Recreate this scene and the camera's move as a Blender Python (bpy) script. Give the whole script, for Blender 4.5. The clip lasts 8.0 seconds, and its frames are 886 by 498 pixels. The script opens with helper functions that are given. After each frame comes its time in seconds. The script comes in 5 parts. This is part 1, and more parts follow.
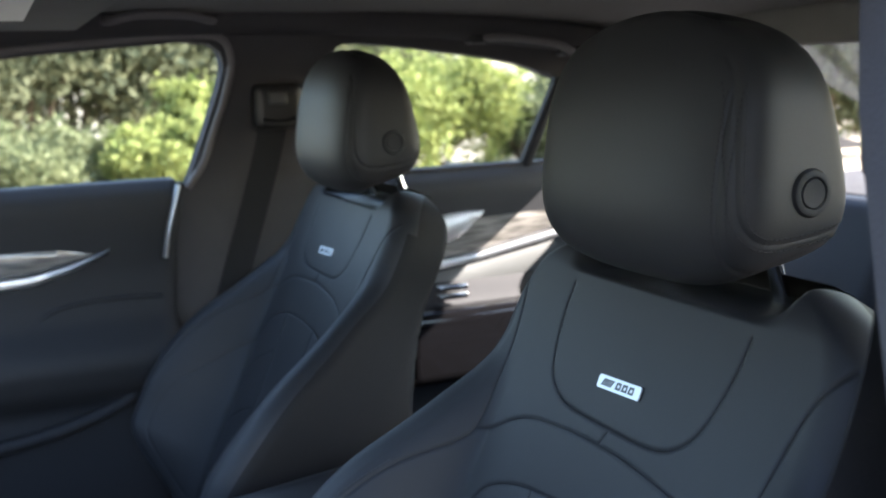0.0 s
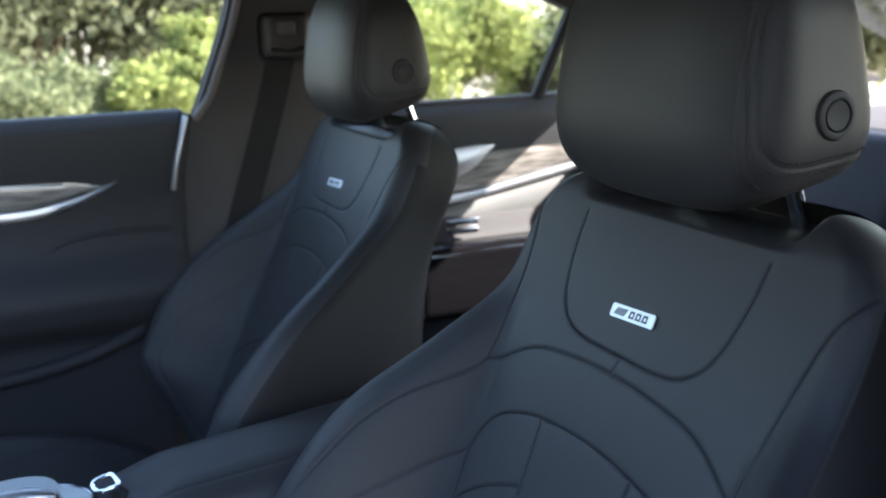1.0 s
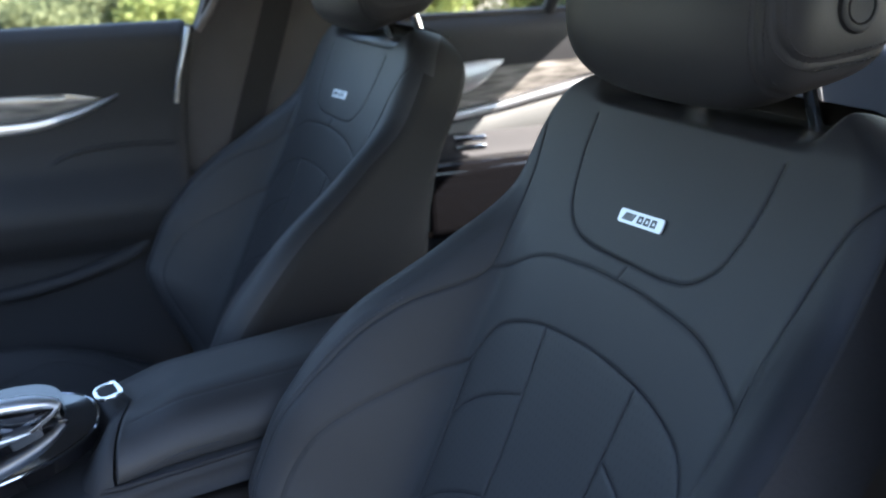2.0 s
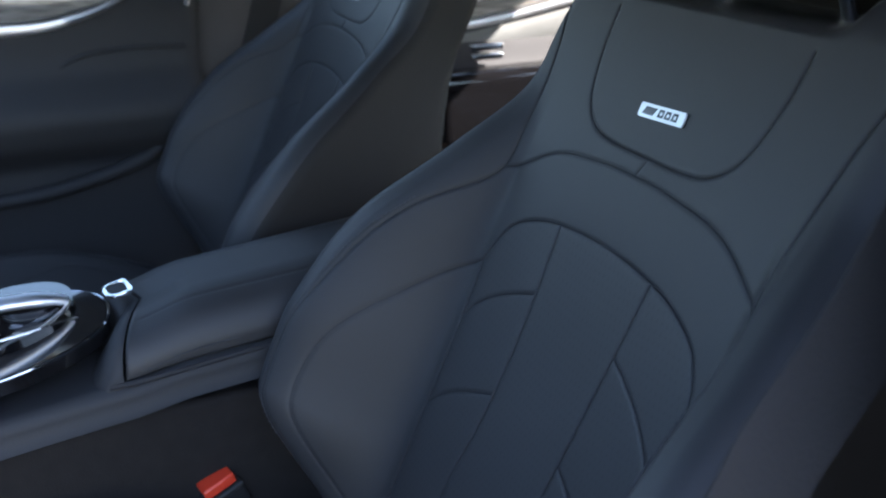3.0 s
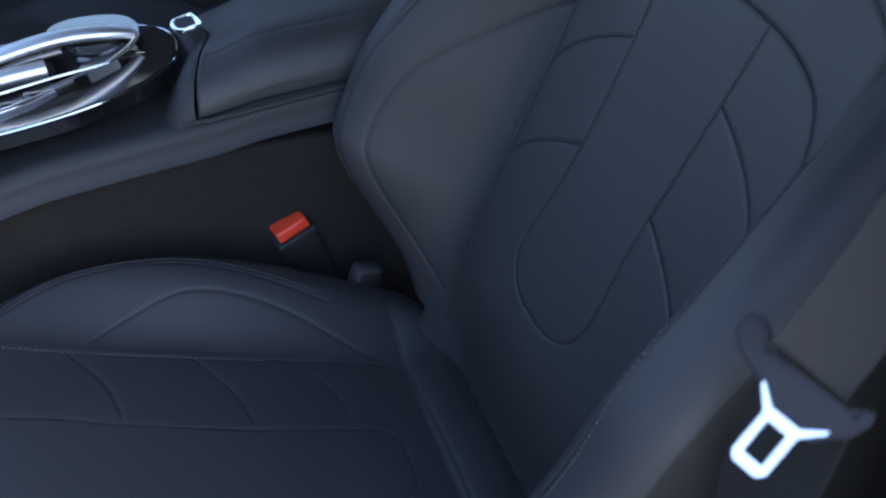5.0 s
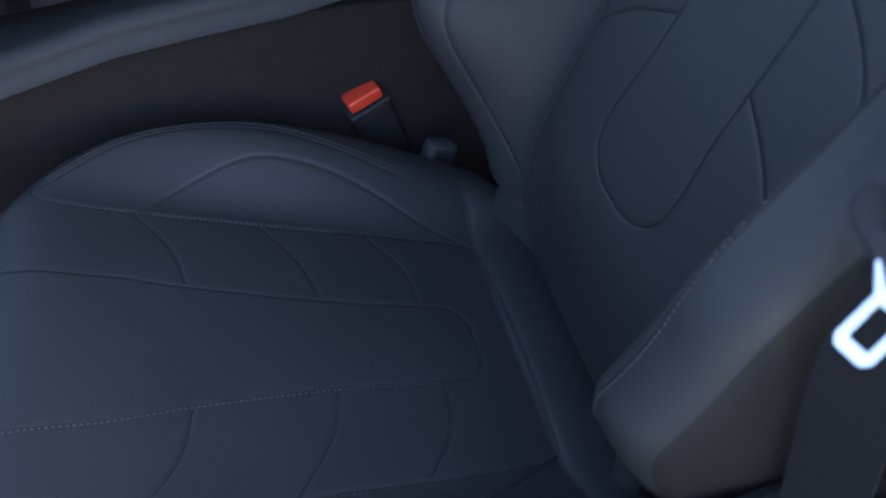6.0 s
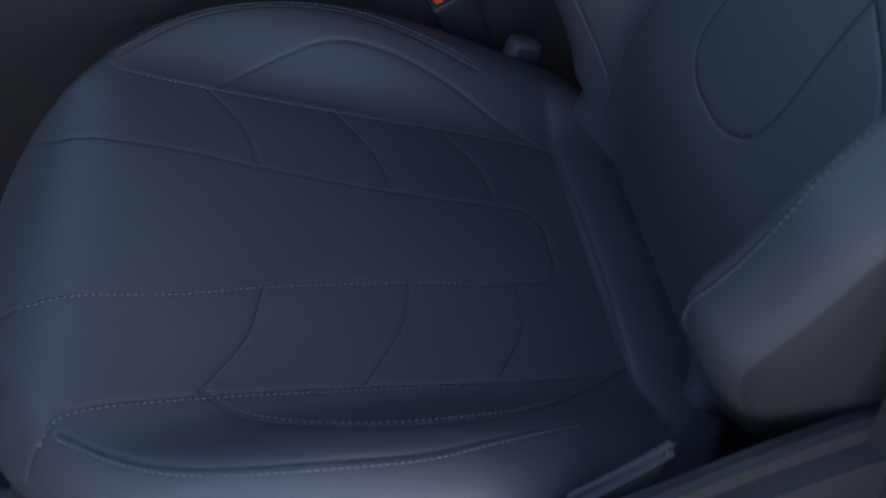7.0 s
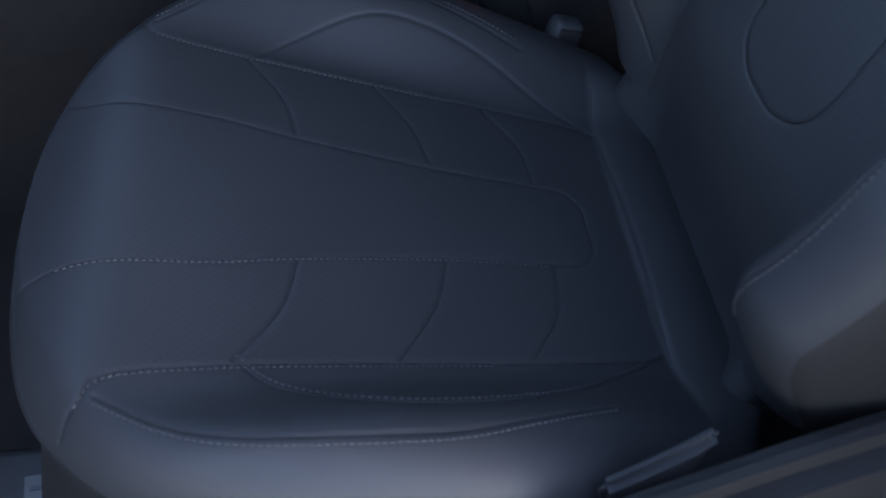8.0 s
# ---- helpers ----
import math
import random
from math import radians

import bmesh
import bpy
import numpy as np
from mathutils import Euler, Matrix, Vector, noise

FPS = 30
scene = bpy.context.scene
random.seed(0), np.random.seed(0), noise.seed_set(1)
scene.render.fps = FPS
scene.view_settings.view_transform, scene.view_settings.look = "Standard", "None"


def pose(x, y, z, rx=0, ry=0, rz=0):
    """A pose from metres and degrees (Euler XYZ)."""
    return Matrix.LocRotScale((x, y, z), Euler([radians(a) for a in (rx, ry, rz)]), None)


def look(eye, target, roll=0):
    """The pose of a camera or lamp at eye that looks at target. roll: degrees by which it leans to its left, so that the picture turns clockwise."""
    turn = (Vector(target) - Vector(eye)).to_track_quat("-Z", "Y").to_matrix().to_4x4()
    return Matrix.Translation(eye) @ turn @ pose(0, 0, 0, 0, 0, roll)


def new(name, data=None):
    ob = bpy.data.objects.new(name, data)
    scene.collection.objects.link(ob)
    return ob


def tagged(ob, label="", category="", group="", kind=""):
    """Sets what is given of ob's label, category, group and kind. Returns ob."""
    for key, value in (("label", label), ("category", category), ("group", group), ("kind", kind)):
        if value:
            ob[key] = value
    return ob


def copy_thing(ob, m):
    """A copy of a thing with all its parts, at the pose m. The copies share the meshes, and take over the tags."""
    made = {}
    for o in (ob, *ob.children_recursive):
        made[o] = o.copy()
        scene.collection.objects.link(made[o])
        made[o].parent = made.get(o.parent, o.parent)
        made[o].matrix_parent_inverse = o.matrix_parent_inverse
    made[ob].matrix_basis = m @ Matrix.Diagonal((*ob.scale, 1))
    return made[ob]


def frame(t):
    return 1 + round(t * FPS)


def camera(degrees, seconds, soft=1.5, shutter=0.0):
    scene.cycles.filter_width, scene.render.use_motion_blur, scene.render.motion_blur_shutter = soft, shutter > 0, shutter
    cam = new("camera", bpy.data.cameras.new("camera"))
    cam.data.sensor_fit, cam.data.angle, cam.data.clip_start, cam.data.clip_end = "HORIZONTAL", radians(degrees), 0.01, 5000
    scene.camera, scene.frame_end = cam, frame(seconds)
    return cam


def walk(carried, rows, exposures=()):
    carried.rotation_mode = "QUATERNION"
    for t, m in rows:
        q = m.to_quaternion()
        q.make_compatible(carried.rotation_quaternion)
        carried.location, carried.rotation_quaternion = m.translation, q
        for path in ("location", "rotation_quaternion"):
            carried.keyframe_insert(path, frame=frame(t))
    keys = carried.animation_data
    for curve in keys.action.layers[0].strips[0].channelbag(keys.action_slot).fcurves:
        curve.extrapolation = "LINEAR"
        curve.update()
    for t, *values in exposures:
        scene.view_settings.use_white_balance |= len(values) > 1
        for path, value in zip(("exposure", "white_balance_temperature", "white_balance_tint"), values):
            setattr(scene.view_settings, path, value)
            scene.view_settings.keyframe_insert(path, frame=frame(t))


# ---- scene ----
cam = camera(47.7, 8.0, 2.0)
PATH = [
    (0, (0.252, 0.996, 1.221), (-0.549, -0.805, 0.884), -1.9),
    (0.5, (0.249, 0.991, 1.218), (-0.534, -0.809, 0.838), -2.0),
    (1, (0.249, 0.984, 1.208), (-0.523, -0.805, 0.754), -1.8),
    (1.5, (0.244, 0.976, 1.199), (-0.512, -0.798, 0.669), -1.8),
    (3, (0.235, 0.963, 1.158), (-0.452, -0.765, 0.423), -1.1),
    (3.5, (0.234, 0.953, 1.153), (-0.429, -0.737, 0.315), -1.3),
    (4, (0.23, 0.944, 1.142), (-0.379, -0.716, 0.208), -1.4),
    (4.5, (0.237, 0.936, 1.138), (-0.325, -0.682, 0.104), -1.4),
    (5, (0.249, 0.929, 1.122), (-0.26, -0.636, -0.015), -0.7),
    (5.2, (0.248, 0.925, 1.112), (-0.226, -0.624, -0.062), -0.6),
    (6.3, (0.241, 0.905, 1.075), (-0.048, -0.551, -0.266), -0.7),
    (6.5, (0.249, 0.903, 1.068), (-0.02, -0.53, -0.301), -0.0),
    (7, (0.262, 0.899, 1.056), (0.046, -0.498, -0.359), 0.7),
    (7.5, (0.272, 0.897, 1.048), (0.082, -0.488, -0.382), 1.5),
    (8, (0.275, 0.895, 1.044), (0.098, -0.488, -0.389), 1.7),
]
cam.data.dof.use_dof, cam.data.dof.focus_distance, cam.data.dof.aperture_fstop = True, 0.78, 8.0
walk(cam, [(t, look(eye, target, roll)) for t, eye, target, roll in PATH], [(0.0, 3.1, 6600, 17), (8.0, 3.1, 6600, 17)])

# ---- light ----
SUN_WAY = Vector((0.75, -0.35, -0.60)).normalized()      # the way the sunlight travels: in through the rear screen
world = bpy.data.worlds.new("sky")
scene.world = world
world.use_nodes = True
sky = world.node_tree.nodes.new("ShaderNodeTexSky")
sky.sky_type, sky.sun_disc = "NISHITA", False
sky.sun_elevation = math.asin(-SUN_WAY.z)
sky.sun_rotation = math.atan2(-SUN_WAY.x, -SUN_WAY.y)
world.node_tree.links.new(sky.outputs[0], world.node_tree.nodes["Background"].inputs[0])
world.node_tree.nodes["Background"].inputs[1].default_value = 0.15
sun = new("sun", bpy.data.lights.new("sun", "SUN"))
sun.data.energy, sun.data.angle, sun.data.color = 4.2, radians(0.5), (1.0, 0.95, 0.86)
sun.matrix_world = look((0, 0, 20), Vector((0, 0, 20)) + SUN_WAY)

# ---- materials ----
def material(name, colour, rough=0.5, metal=0.0, spec=0.5, grain=0.0, grain_size=0.001, vary=0.0, vary_size=0.05, coat=0.0, sheen=0.0):
    """A surface with colour variation at a broad scale and fine relief at its own scale."""
    m = bpy.data.materials.new(name)
    m.use_nodes = True
    nt = m.node_tree
    b = nt.nodes["Principled BSDF"]
    b.inputs["Base Color"].default_value = (*colour, 1)
    b.inputs["Roughness"].default_value = rough
    b.inputs["Metallic"].default_value = metal
    b.inputs["Specular IOR Level"].default_value = spec
    b.inputs["Coat Weight"].default_value = coat
    b.inputs["Sheen Weight"].default_value = sheen
    where = nt.nodes.new("ShaderNodeTexCoord").outputs["Object"]
    if vary:
        n = nt.nodes.new("ShaderNodeTexNoise")
        n.inputs["Scale"].default_value, n.inputs["Detail"].default_value = 1 / vary_size, 5
        nt.links.new(where, n.inputs["Vector"])
        ramp = nt.nodes.new("ShaderNodeMapRange")
        ramp.inputs["To Min"].default_value, ramp.inputs["To Max"].default_value = 1 - vary, 1 + vary
        nt.links.new(n.outputs["Fac"], ramp.inputs["Value"])
        mix = nt.nodes.new("ShaderNodeVectorMath")
        mix.operation = "MULTIPLY"
        mix.inputs[0].default_value = colour
        nt.links.new(ramp.outputs[0], mix.inputs[1])
        nt.links.new(mix.outputs[0], b.inputs["Base Color"])
        ramp2 = nt.nodes.new("ShaderNodeMapRange")
        ramp2.inputs["To Min"].default_value, ramp2.inputs["To Max"].default_value = max(0.02, rough - vary * 0.3), rough + vary * 0.3
        nt.links.new(n.outputs["Fac"], ramp2.inputs["Value"])
        nt.links.new(ramp2.outputs[0], b.inputs["Roughness"])
    if grain:
        v = nt.nodes.new("ShaderNodeTexVoronoi")
        v.inputs["Scale"].default_value = 1 / grain_size
        nt.links.new(where, v.inputs["Vector"])
        bump = nt.nodes.new("ShaderNodeBump")
        bump.inputs["Strength"].default_value, bump.inputs["Distance"].default_value = grain, grain_size * 0.3
        nt.links.new(v.outputs["Distance"], bump.inputs["Height"])
        nt.links.new(bump.outputs[0], b.inputs["Normal"])
    return m


def perforated(name, colour, rough):
    """Leather with rows of pin holes, 4 mm apart, that fade in and out."""
    m = material(name, colour, rough, 0, 0.45, 0.10, 0.0012, 0.14, 0.06)
    nt = m.node_tree
    b = nt.nodes["Principled BSDF"]
    uv = nt.nodes.new("ShaderNodeTexCoord").outputs["Object"]
    turn = nt.nodes.new("ShaderNodeMapping")
    turn.inputs["Rotation"].default_value = (0, 0, radians(45))
    nt.links.new(uv, turn.inputs["Vector"])
    cell = nt.nodes.new("ShaderNodeVectorMath")
    cell.operation = "MODULO"
    cell.inputs[1].default_value = (0.0042, 0.0042, 10.0)
    shift = nt.nodes.new("ShaderNodeVectorMath")
    shift.operation = "ADD"
    shift.inputs[1].default_value = (4.2, 4.2, 0)
    nt.links.new(turn.outputs[0], shift.inputs[0])
    nt.links.new(shift.outputs[0], cell.inputs[0])
    flat = nt.nodes.new("ShaderNodeVectorMath")
    flat.operation = "MULTIPLY"
    flat.inputs[1].default_value = (1, 1, 0)
    nt.links.new(cell.outputs[0], flat.inputs[0])
    far = nt.nodes.new("ShaderNodeVectorMath")
    far.operation = "DISTANCE"
    far.inputs[1].default_value = (0.0021, 0.0021, 0)
    nt.links.new(flat.outputs[0], far.inputs[0])
    hole = nt.nodes.new("ShaderNodeMapRange")
    hole.inputs["From Min"].default_value, hole.inputs["From Max"].default_value = 0.0005, 0.0009
    hole.inputs["To Min"].default_value, hole.inputs["To Max"].default_value = 0.7, 1.0
    nt.links.new(far.outputs["Value"], hole.inputs["Value"])
    old = b.inputs["Base Color"].links[0].from_socket
    mul = nt.nodes.new("ShaderNodeVectorMath")
    mul.operation = "MULTIPLY"
    nt.links.new(old, mul.inputs[0])
    nt.links.new(hole.outputs[0], mul.inputs[1])
    nt.links.new(mul.outputs[0], b.inputs["Base Color"])
    return m


LEATHER = (0.029, 0.0296, 0.032)
leather = material("nappa_leather", LEATHER, 0.52, 0, 0.38, 0.16, 0.0012, 0.14, 0.06)
leather_holes = perforated("perforated_leather", LEATHER, 0.54)
# For the headrest's dark stitches, and for strips painting shade in seams and lid gap.
thread_and_shade = material("dark_thread_and_shade", (0.019, 0.019, 0.022), 0.8)
thread = material("grey_thread", (0.052, 0.052, 0.057), 0.7)
soft_black = material("soft_black_plastic", (0.029, 0.030, 0.033), 0.64, 0, 0.3, 0.3, 0.0012, 0.1, 0.1)
shell_plastic = material("shell_plastic", (0.0145, 0.0134, 0.0134), 0.68, 0, 0.3, 0.15, 0.001, 0.12, 0.08)
dark_plastic = material("dark_plastic", (0.016, 0.016, 0.017), 0.42, 0, 0.5, 0.2, 0.001, 0.1, 0.08)
carpet = material("carpet", (0.019, 0.017, 0.0165), 0.95, 0, 0.15, 0.5, 0.0015, 0.3, 0.02)
lining = material("headliner_fabric", (0.25, 0.24, 0.225), 0.95, 0, 0.15, 0.5, 0.002, 0.08, 0.05)
pillar_fabric = material("pillar_fabric", (0.066, 0.064, 0.066), 0.9, 0, 0.2, 0.5, 0.002, 0.1, 0.05)
webbing = material("belt_webbing", (0.018, 0.018, 0.0195), 0.75, 0, 0.25, 0.7, 0.0018, 0.1, 0.02)
chrome = material("chrome", (0.85, 0.86, 0.88), 0.12, 1.0)
satin = material("satin_silver", (0.66, 0.67, 0.69), 0.42, 1.0, vary=0.05, vary_size=0.02)
polished_grey = material("polished_dark_metal", (0.34, 0.36, 0.39), 0.10, 1.0, vary=0.04, vary_size=0.03)
gloss_black = material("piano_black", (0.006, 0.006, 0.007), 0.04, 0, 0.6, coat=0.6)
matt_plastic = material("matt_grip_plastic", (0.019, 0.019, 0.021), 0.62, 0, 0.25, 0.2, 0.001, 0.1, 0.02)
red_plastic = material("red_button_plastic", (0.70, 0.055, 0.025), 0.35, 0, 0.5, vary=0.08, vary_size=0.01)
badge_ink = material("badge_ink", (0.03, 0.035, 0.045), 0.4)
rubber = material("rubber_seal", (0.02, 0.02, 0.021), 0.6, 0, 0.4, vary=0.15, vary_size=0.05)
seal_grey = material("grey_seal", (0.16, 0.15, 0.15), 0.6, 0, 0.3, vary=0.1, vary_size=0.05)
# Lighter than the rest of the door, to paint in part of the sun patch.
sun_paled_leather = material("sun_paled_leather", (0.105, 0.110, 0.108), 0.5, 0, 0.4, 0.25, 0.0016, 0.12, 0.06)
mid_grey = material("mid_grey_plastic", (0.075, 0.077, 0.08), 0.5, 0, 0.4, 0.2, 0.001, 0.1, 0.05)
white_card = material("white_label", (0.85, 0.85, 0.84), 0.5)


def wood_grain(name):
    m = material(name, (0.05, 0.03, 0.02), 0.16, 0, 0.5, coat=0.5)
    nt = m.node_tree
    w = nt.nodes.new("ShaderNodeTexNoise")
    w.inputs["Scale"].default_value, w.inputs["Detail"].default_value = 14, 8
    sq = nt.nodes.new("ShaderNodeMapping")
    sq.inputs["Scale"].default_value = (1, 1, 9)
    nt.links.new(nt.nodes.new("ShaderNodeTexCoord").outputs["Object"], sq.inputs["Vector"])
    nt.links.new(sq.outputs[0], w.inputs["Vector"])
    ramp = nt.nodes.new("ShaderNodeValToRGB")
    ramp.color_ramp.elements[0].position, ramp.color_ramp.elements[0].color = 0.35, (0.11, 0.104, 0.096, 1)
    ramp.color_ramp.elements[1].position, ramp.color_ramp.elements[1].color = 0.68, (0.37, 0.35, 0.32, 1)
    nt.links.new(w.outputs["Fac"], ramp.inputs["Fac"])
    nt.links.new(ramp.outputs[0], nt.nodes["Principled BSDF"].inputs["Base Color"])
    return m


ash_wood = wood_grain("dark_ash_wood")


def leaf_material(name, dark, light):
    """Leaves: two greens, one for each leaf, with light passing through."""
    m = bpy.data.materials.new(name)
    m.use_nodes = True
    nt = m.node_tree
    b = nt.nodes["Principled BSDF"]
    b.inputs["Roughness"].default_value = 0.75
    b.inputs["Specular IOR Level"].default_value = 0.25
    ramp = nt.nodes.new("ShaderNodeValToRGB")
    ramp.color_ramp.elements[0].color, ramp.color_ramp.elements[1].color = (*dark, 1), (*light, 1)
    nt.links.new(nt.nodes.new("ShaderNodeNewGeometry").outputs["Random Per Island"], ramp.inputs["Fac"])
    nt.links.new(ramp.outputs[0], b.inputs["Base Color"])
    thin = nt.nodes.new("ShaderNodeBsdfTranslucent")
    nt.links.new(ramp.outputs[0], thin.inputs["Color"])
    both = nt.nodes.new("ShaderNodeMixShader")
    both.inputs[0].default_value = 0.4
    nt.links.new(b.outputs[0], both.inputs[1])
    nt.links.new(thin.outputs[0], both.inputs[2])
    nt.links.new(both.outputs[0], nt.nodes["Material Output"].inputs["Surface"])
    return m


leaf_bright = leaf_material("bright_leaves", (0.14, 0.18, 0.05), (0.37, 0.39, 0.14))
leaf_olive = leaf_material("olive_leaves", (0.09, 0.11, 0.055), (0.26, 0.275, 0.15))
leaf_dark = leaf_material("dark_leaves", (0.05, 0.065, 0.04), (0.19, 0.19, 0.11))
bark = material("bark", (0.14, 0.10, 0.075), 0.9, 0, 0.2, 0.8, 0.02, 0.3, 0.1)


def glass(name):
    m = bpy.data.materials.new(name)
    m.use_nodes = True
    nt = m.node_tree
    clear = nt.nodes.new("ShaderNodeBsdfTransparent")
    clear.inputs[0].default_value = (0.86, 0.9, 0.88, 1)
    shine = nt.nodes.new("ShaderNodeBsdfGlossy")
    shine.inputs["Roughness"].default_value = 0.02
    both = nt.nodes.new("ShaderNodeMixShader")
    facing = nt.nodes.new("ShaderNodeLayerWeight")
    facing.inputs["Blend"].default_value = 0.5
    steep = nt.nodes.new("ShaderNodeMath")
    steep.operation, steep.inputs[1].default_value = "POWER", 5.0
    gloss = nt.nodes.new("ShaderNodeMapRange")
    gloss.inputs["To Min"].default_value, gloss.inputs["To Max"].default_value = 0.03, 0.8
    nt.links.new(facing.outputs["Facing"], steep.inputs[0])
    nt.links.new(steep.outputs[0], gloss.inputs["Value"])
    nt.links.new(gloss.outputs[0], both.inputs[0])
    nt.links.new(clear.outputs[0], both.inputs[1])
    nt.links.new(shine.outputs[0], both.inputs[2])
    nt.links.new(both.outputs[0], nt.nodes["Material Output"].inputs["Surface"])
    return m


window_glass = glass("tinted_window_glass")

# ---- building helpers ----
def empty(name, m=None, **tags):
    ob = new(name)
    if m is not None:
        ob.matrix_world = m
    return tagged(ob, **tags)


def part(name, bm, mat, parent=None, label="", smooth=True):
    """Links a bmesh as one mesh object under a thing or part, in the parent's own coordinates."""
    me = bpy.data.meshes.new(name)
    bmesh.ops.recalc_face_normals(bm, faces=bm.faces)
    bm.to_mesh(me)
    bm.free()
    me.materials.append(mat)
    if smooth:
        me.shade_smooth()
        me.set_sharp_from_angle(angle=radians(38))
    ob = new(name, me)
    ob.parent = parent
    return tagged(ob, label=label)


def raw_part(name, verts, faces, mat, parent=None, label=""):
    used = np.unique(faces)
    index = np.full(len(verts), -1)
    index[used] = np.arange(len(used))
    me = bpy.data.meshes.new(name)
    me.from_pydata(verts[used].tolist(), [], index[faces].tolist())
    me.materials.append(mat)
    me.shade_smooth()
    ob = new(name, me)
    ob.parent = parent
    return tagged(ob, label=label)


def block(lo, hi, bev=0.004, seg=3, m=None, bm=None):
    """A bevelled box, added to bm."""
    own = bmesh.new()
    bmesh.ops.create_cube(own, size=1)
    for v in own.verts:
        v.co = Vector([(a + b) / 2 + c * (b - a) for a, b, c in zip(lo, hi, v.co)])
    if bev:
        bmesh.ops.bevel(own, geom=own.edges[:], offset=bev, segments=seg, affect="EDGES", profile=0.6)
    if m is not None:
        own.transform(m)
    return joined(own, bm)


def joined(own, bm):
    if bm is None:
        return own
    me = bpy.data.meshes.new("tmp")
    own.to_mesh(me)
    own.free()
    bm.from_mesh(me)
    bpy.data.meshes.remove(me)
    return bm


def smooth_line(points, step=0.0015, closed=False):
    """A Catmull-Rom curve through the points, sampled evenly."""
    p = np.array(points, float)
    if closed:
        p = np.vstack([p[-1], p, p[0], p[1]])
    else:
        p = np.vstack([2 * p[0] - p[1], p, 2 * p[-1] - p[-2]])
    out = []
    for a, b, c, d in zip(p, p[1:], p[2:], p[3:]):
        n = max(2, int(np.linalg.norm(c - b) / step))
        t = np.linspace(0, 1, n, endpoint=False)[:, None]
        out.append(0.5 * (2 * b + (c - a) * t + (2 * a - 5 * b + 4 * c - d) * t**2 + (3 * b - a - 3 * c + d) * t**3))
    if not closed:
        out.append(p[-2:-1])
    return np.vstack(out)


def tube(points, radius, sides=10, closed=False, flat=1.0, step=0.006, bm=None, taper=None):
    """A round or flattened bar along a smooth curve."""
    line = [Vector(q) for q in smooth_line(points, step, closed)]
    own = bmesh.new()
    rings = []
    n = len(line)
    for i, q in enumerate(line):
        ahead = line[(i + 1) % n] - line[i - 1] if closed else line[min(i + 1, n - 1)] - line[max(i - 1, 0)]
        ahead.normalize()
        side = ahead.cross(Vector((0, 0, 1)))
        if side.length < 1e-3:
            side = Vector((1, 0, 0))
        side.normalize()
        up = side.cross(ahead)
        r = radius * (taper(i / (n - 1)) if taper else 1)
        rings.append([own.verts.new(q + side * (math.cos(a) * r) + up * (math.sin(a) * r * flat))
                      for a in np.linspace(0, 2 * math.pi, sides, endpoint=False)])
    for i in range(n if closed else n - 1):
        a, b = rings[i], rings[(i + 1) % n]
        for k in range(sides):
            own.faces.new((a[k], a[(k + 1) % sides], b[(k + 1) % sides], b[k]))
    if not closed:
        own.faces.new(rings[0])
        own.faces.new(rings[-1][::-1])
    return joined(own, bm)


def plate(outline, thick, m=None, bev=0.0, bm=None, holes=()):
    """An outline in its own xy plane, given a thickness along z."""
    own = bmesh.new()
    def loop(points):
        vs = [own.verts.new((x, y, 0)) for x, y in points]
        return [own.edges.new((vs[i], vs[(i + 1) % len(vs)])) for i in range(len(vs))], vs
    edges, vs = loop(outline)
    if holes:
        for h in holes:
            edges += loop(h)[0]
        bmesh.ops.triangle_fill(own, edges=edges, use_beauty=True)
    else:
        own.faces.new(vs)
    bmesh.ops.recalc_face_normals(own, faces=own.faces)
    got = bmesh.ops.extrude_face_region(own, geom=own.faces[:])
    bmesh.ops.translate(own, vec=(0, 0, thick), verts=[g for g in got["geom"] if isinstance(g, bmesh.types.BMVert)])
    bmesh.ops.recalc_face_normals(own, faces=own.faces)
    if bev:
        rim = [e for e in own.edges if e.calc_face_angle(0) > 0.7]
        bmesh.ops.bevel(own, geom=rim, offset=bev, segments=2, affect="EDGES")
    if m is not None:
        own.transform(m)
    return joined(own, bm)


def rounded(w, h, r, n=5, cx=0.0, cy=0.0):
    """A rounded rectangle's outline."""
    return [(cx + sx * (w / 2 - r) + r * math.cos(a), cy + sy * (h / 2 - r) + r * math.sin(a))
            for sx, sy, a0 in ((1, 1, 0), (-1, 1, 90), (-1, -1, 180), (1, -1, 270))
            for a in np.radians(np.linspace(a0, a0 + 90, n))]


def step01(t):
    t = np.clip(t, 0, 1)
    return t * t * (3 - 2 * t)


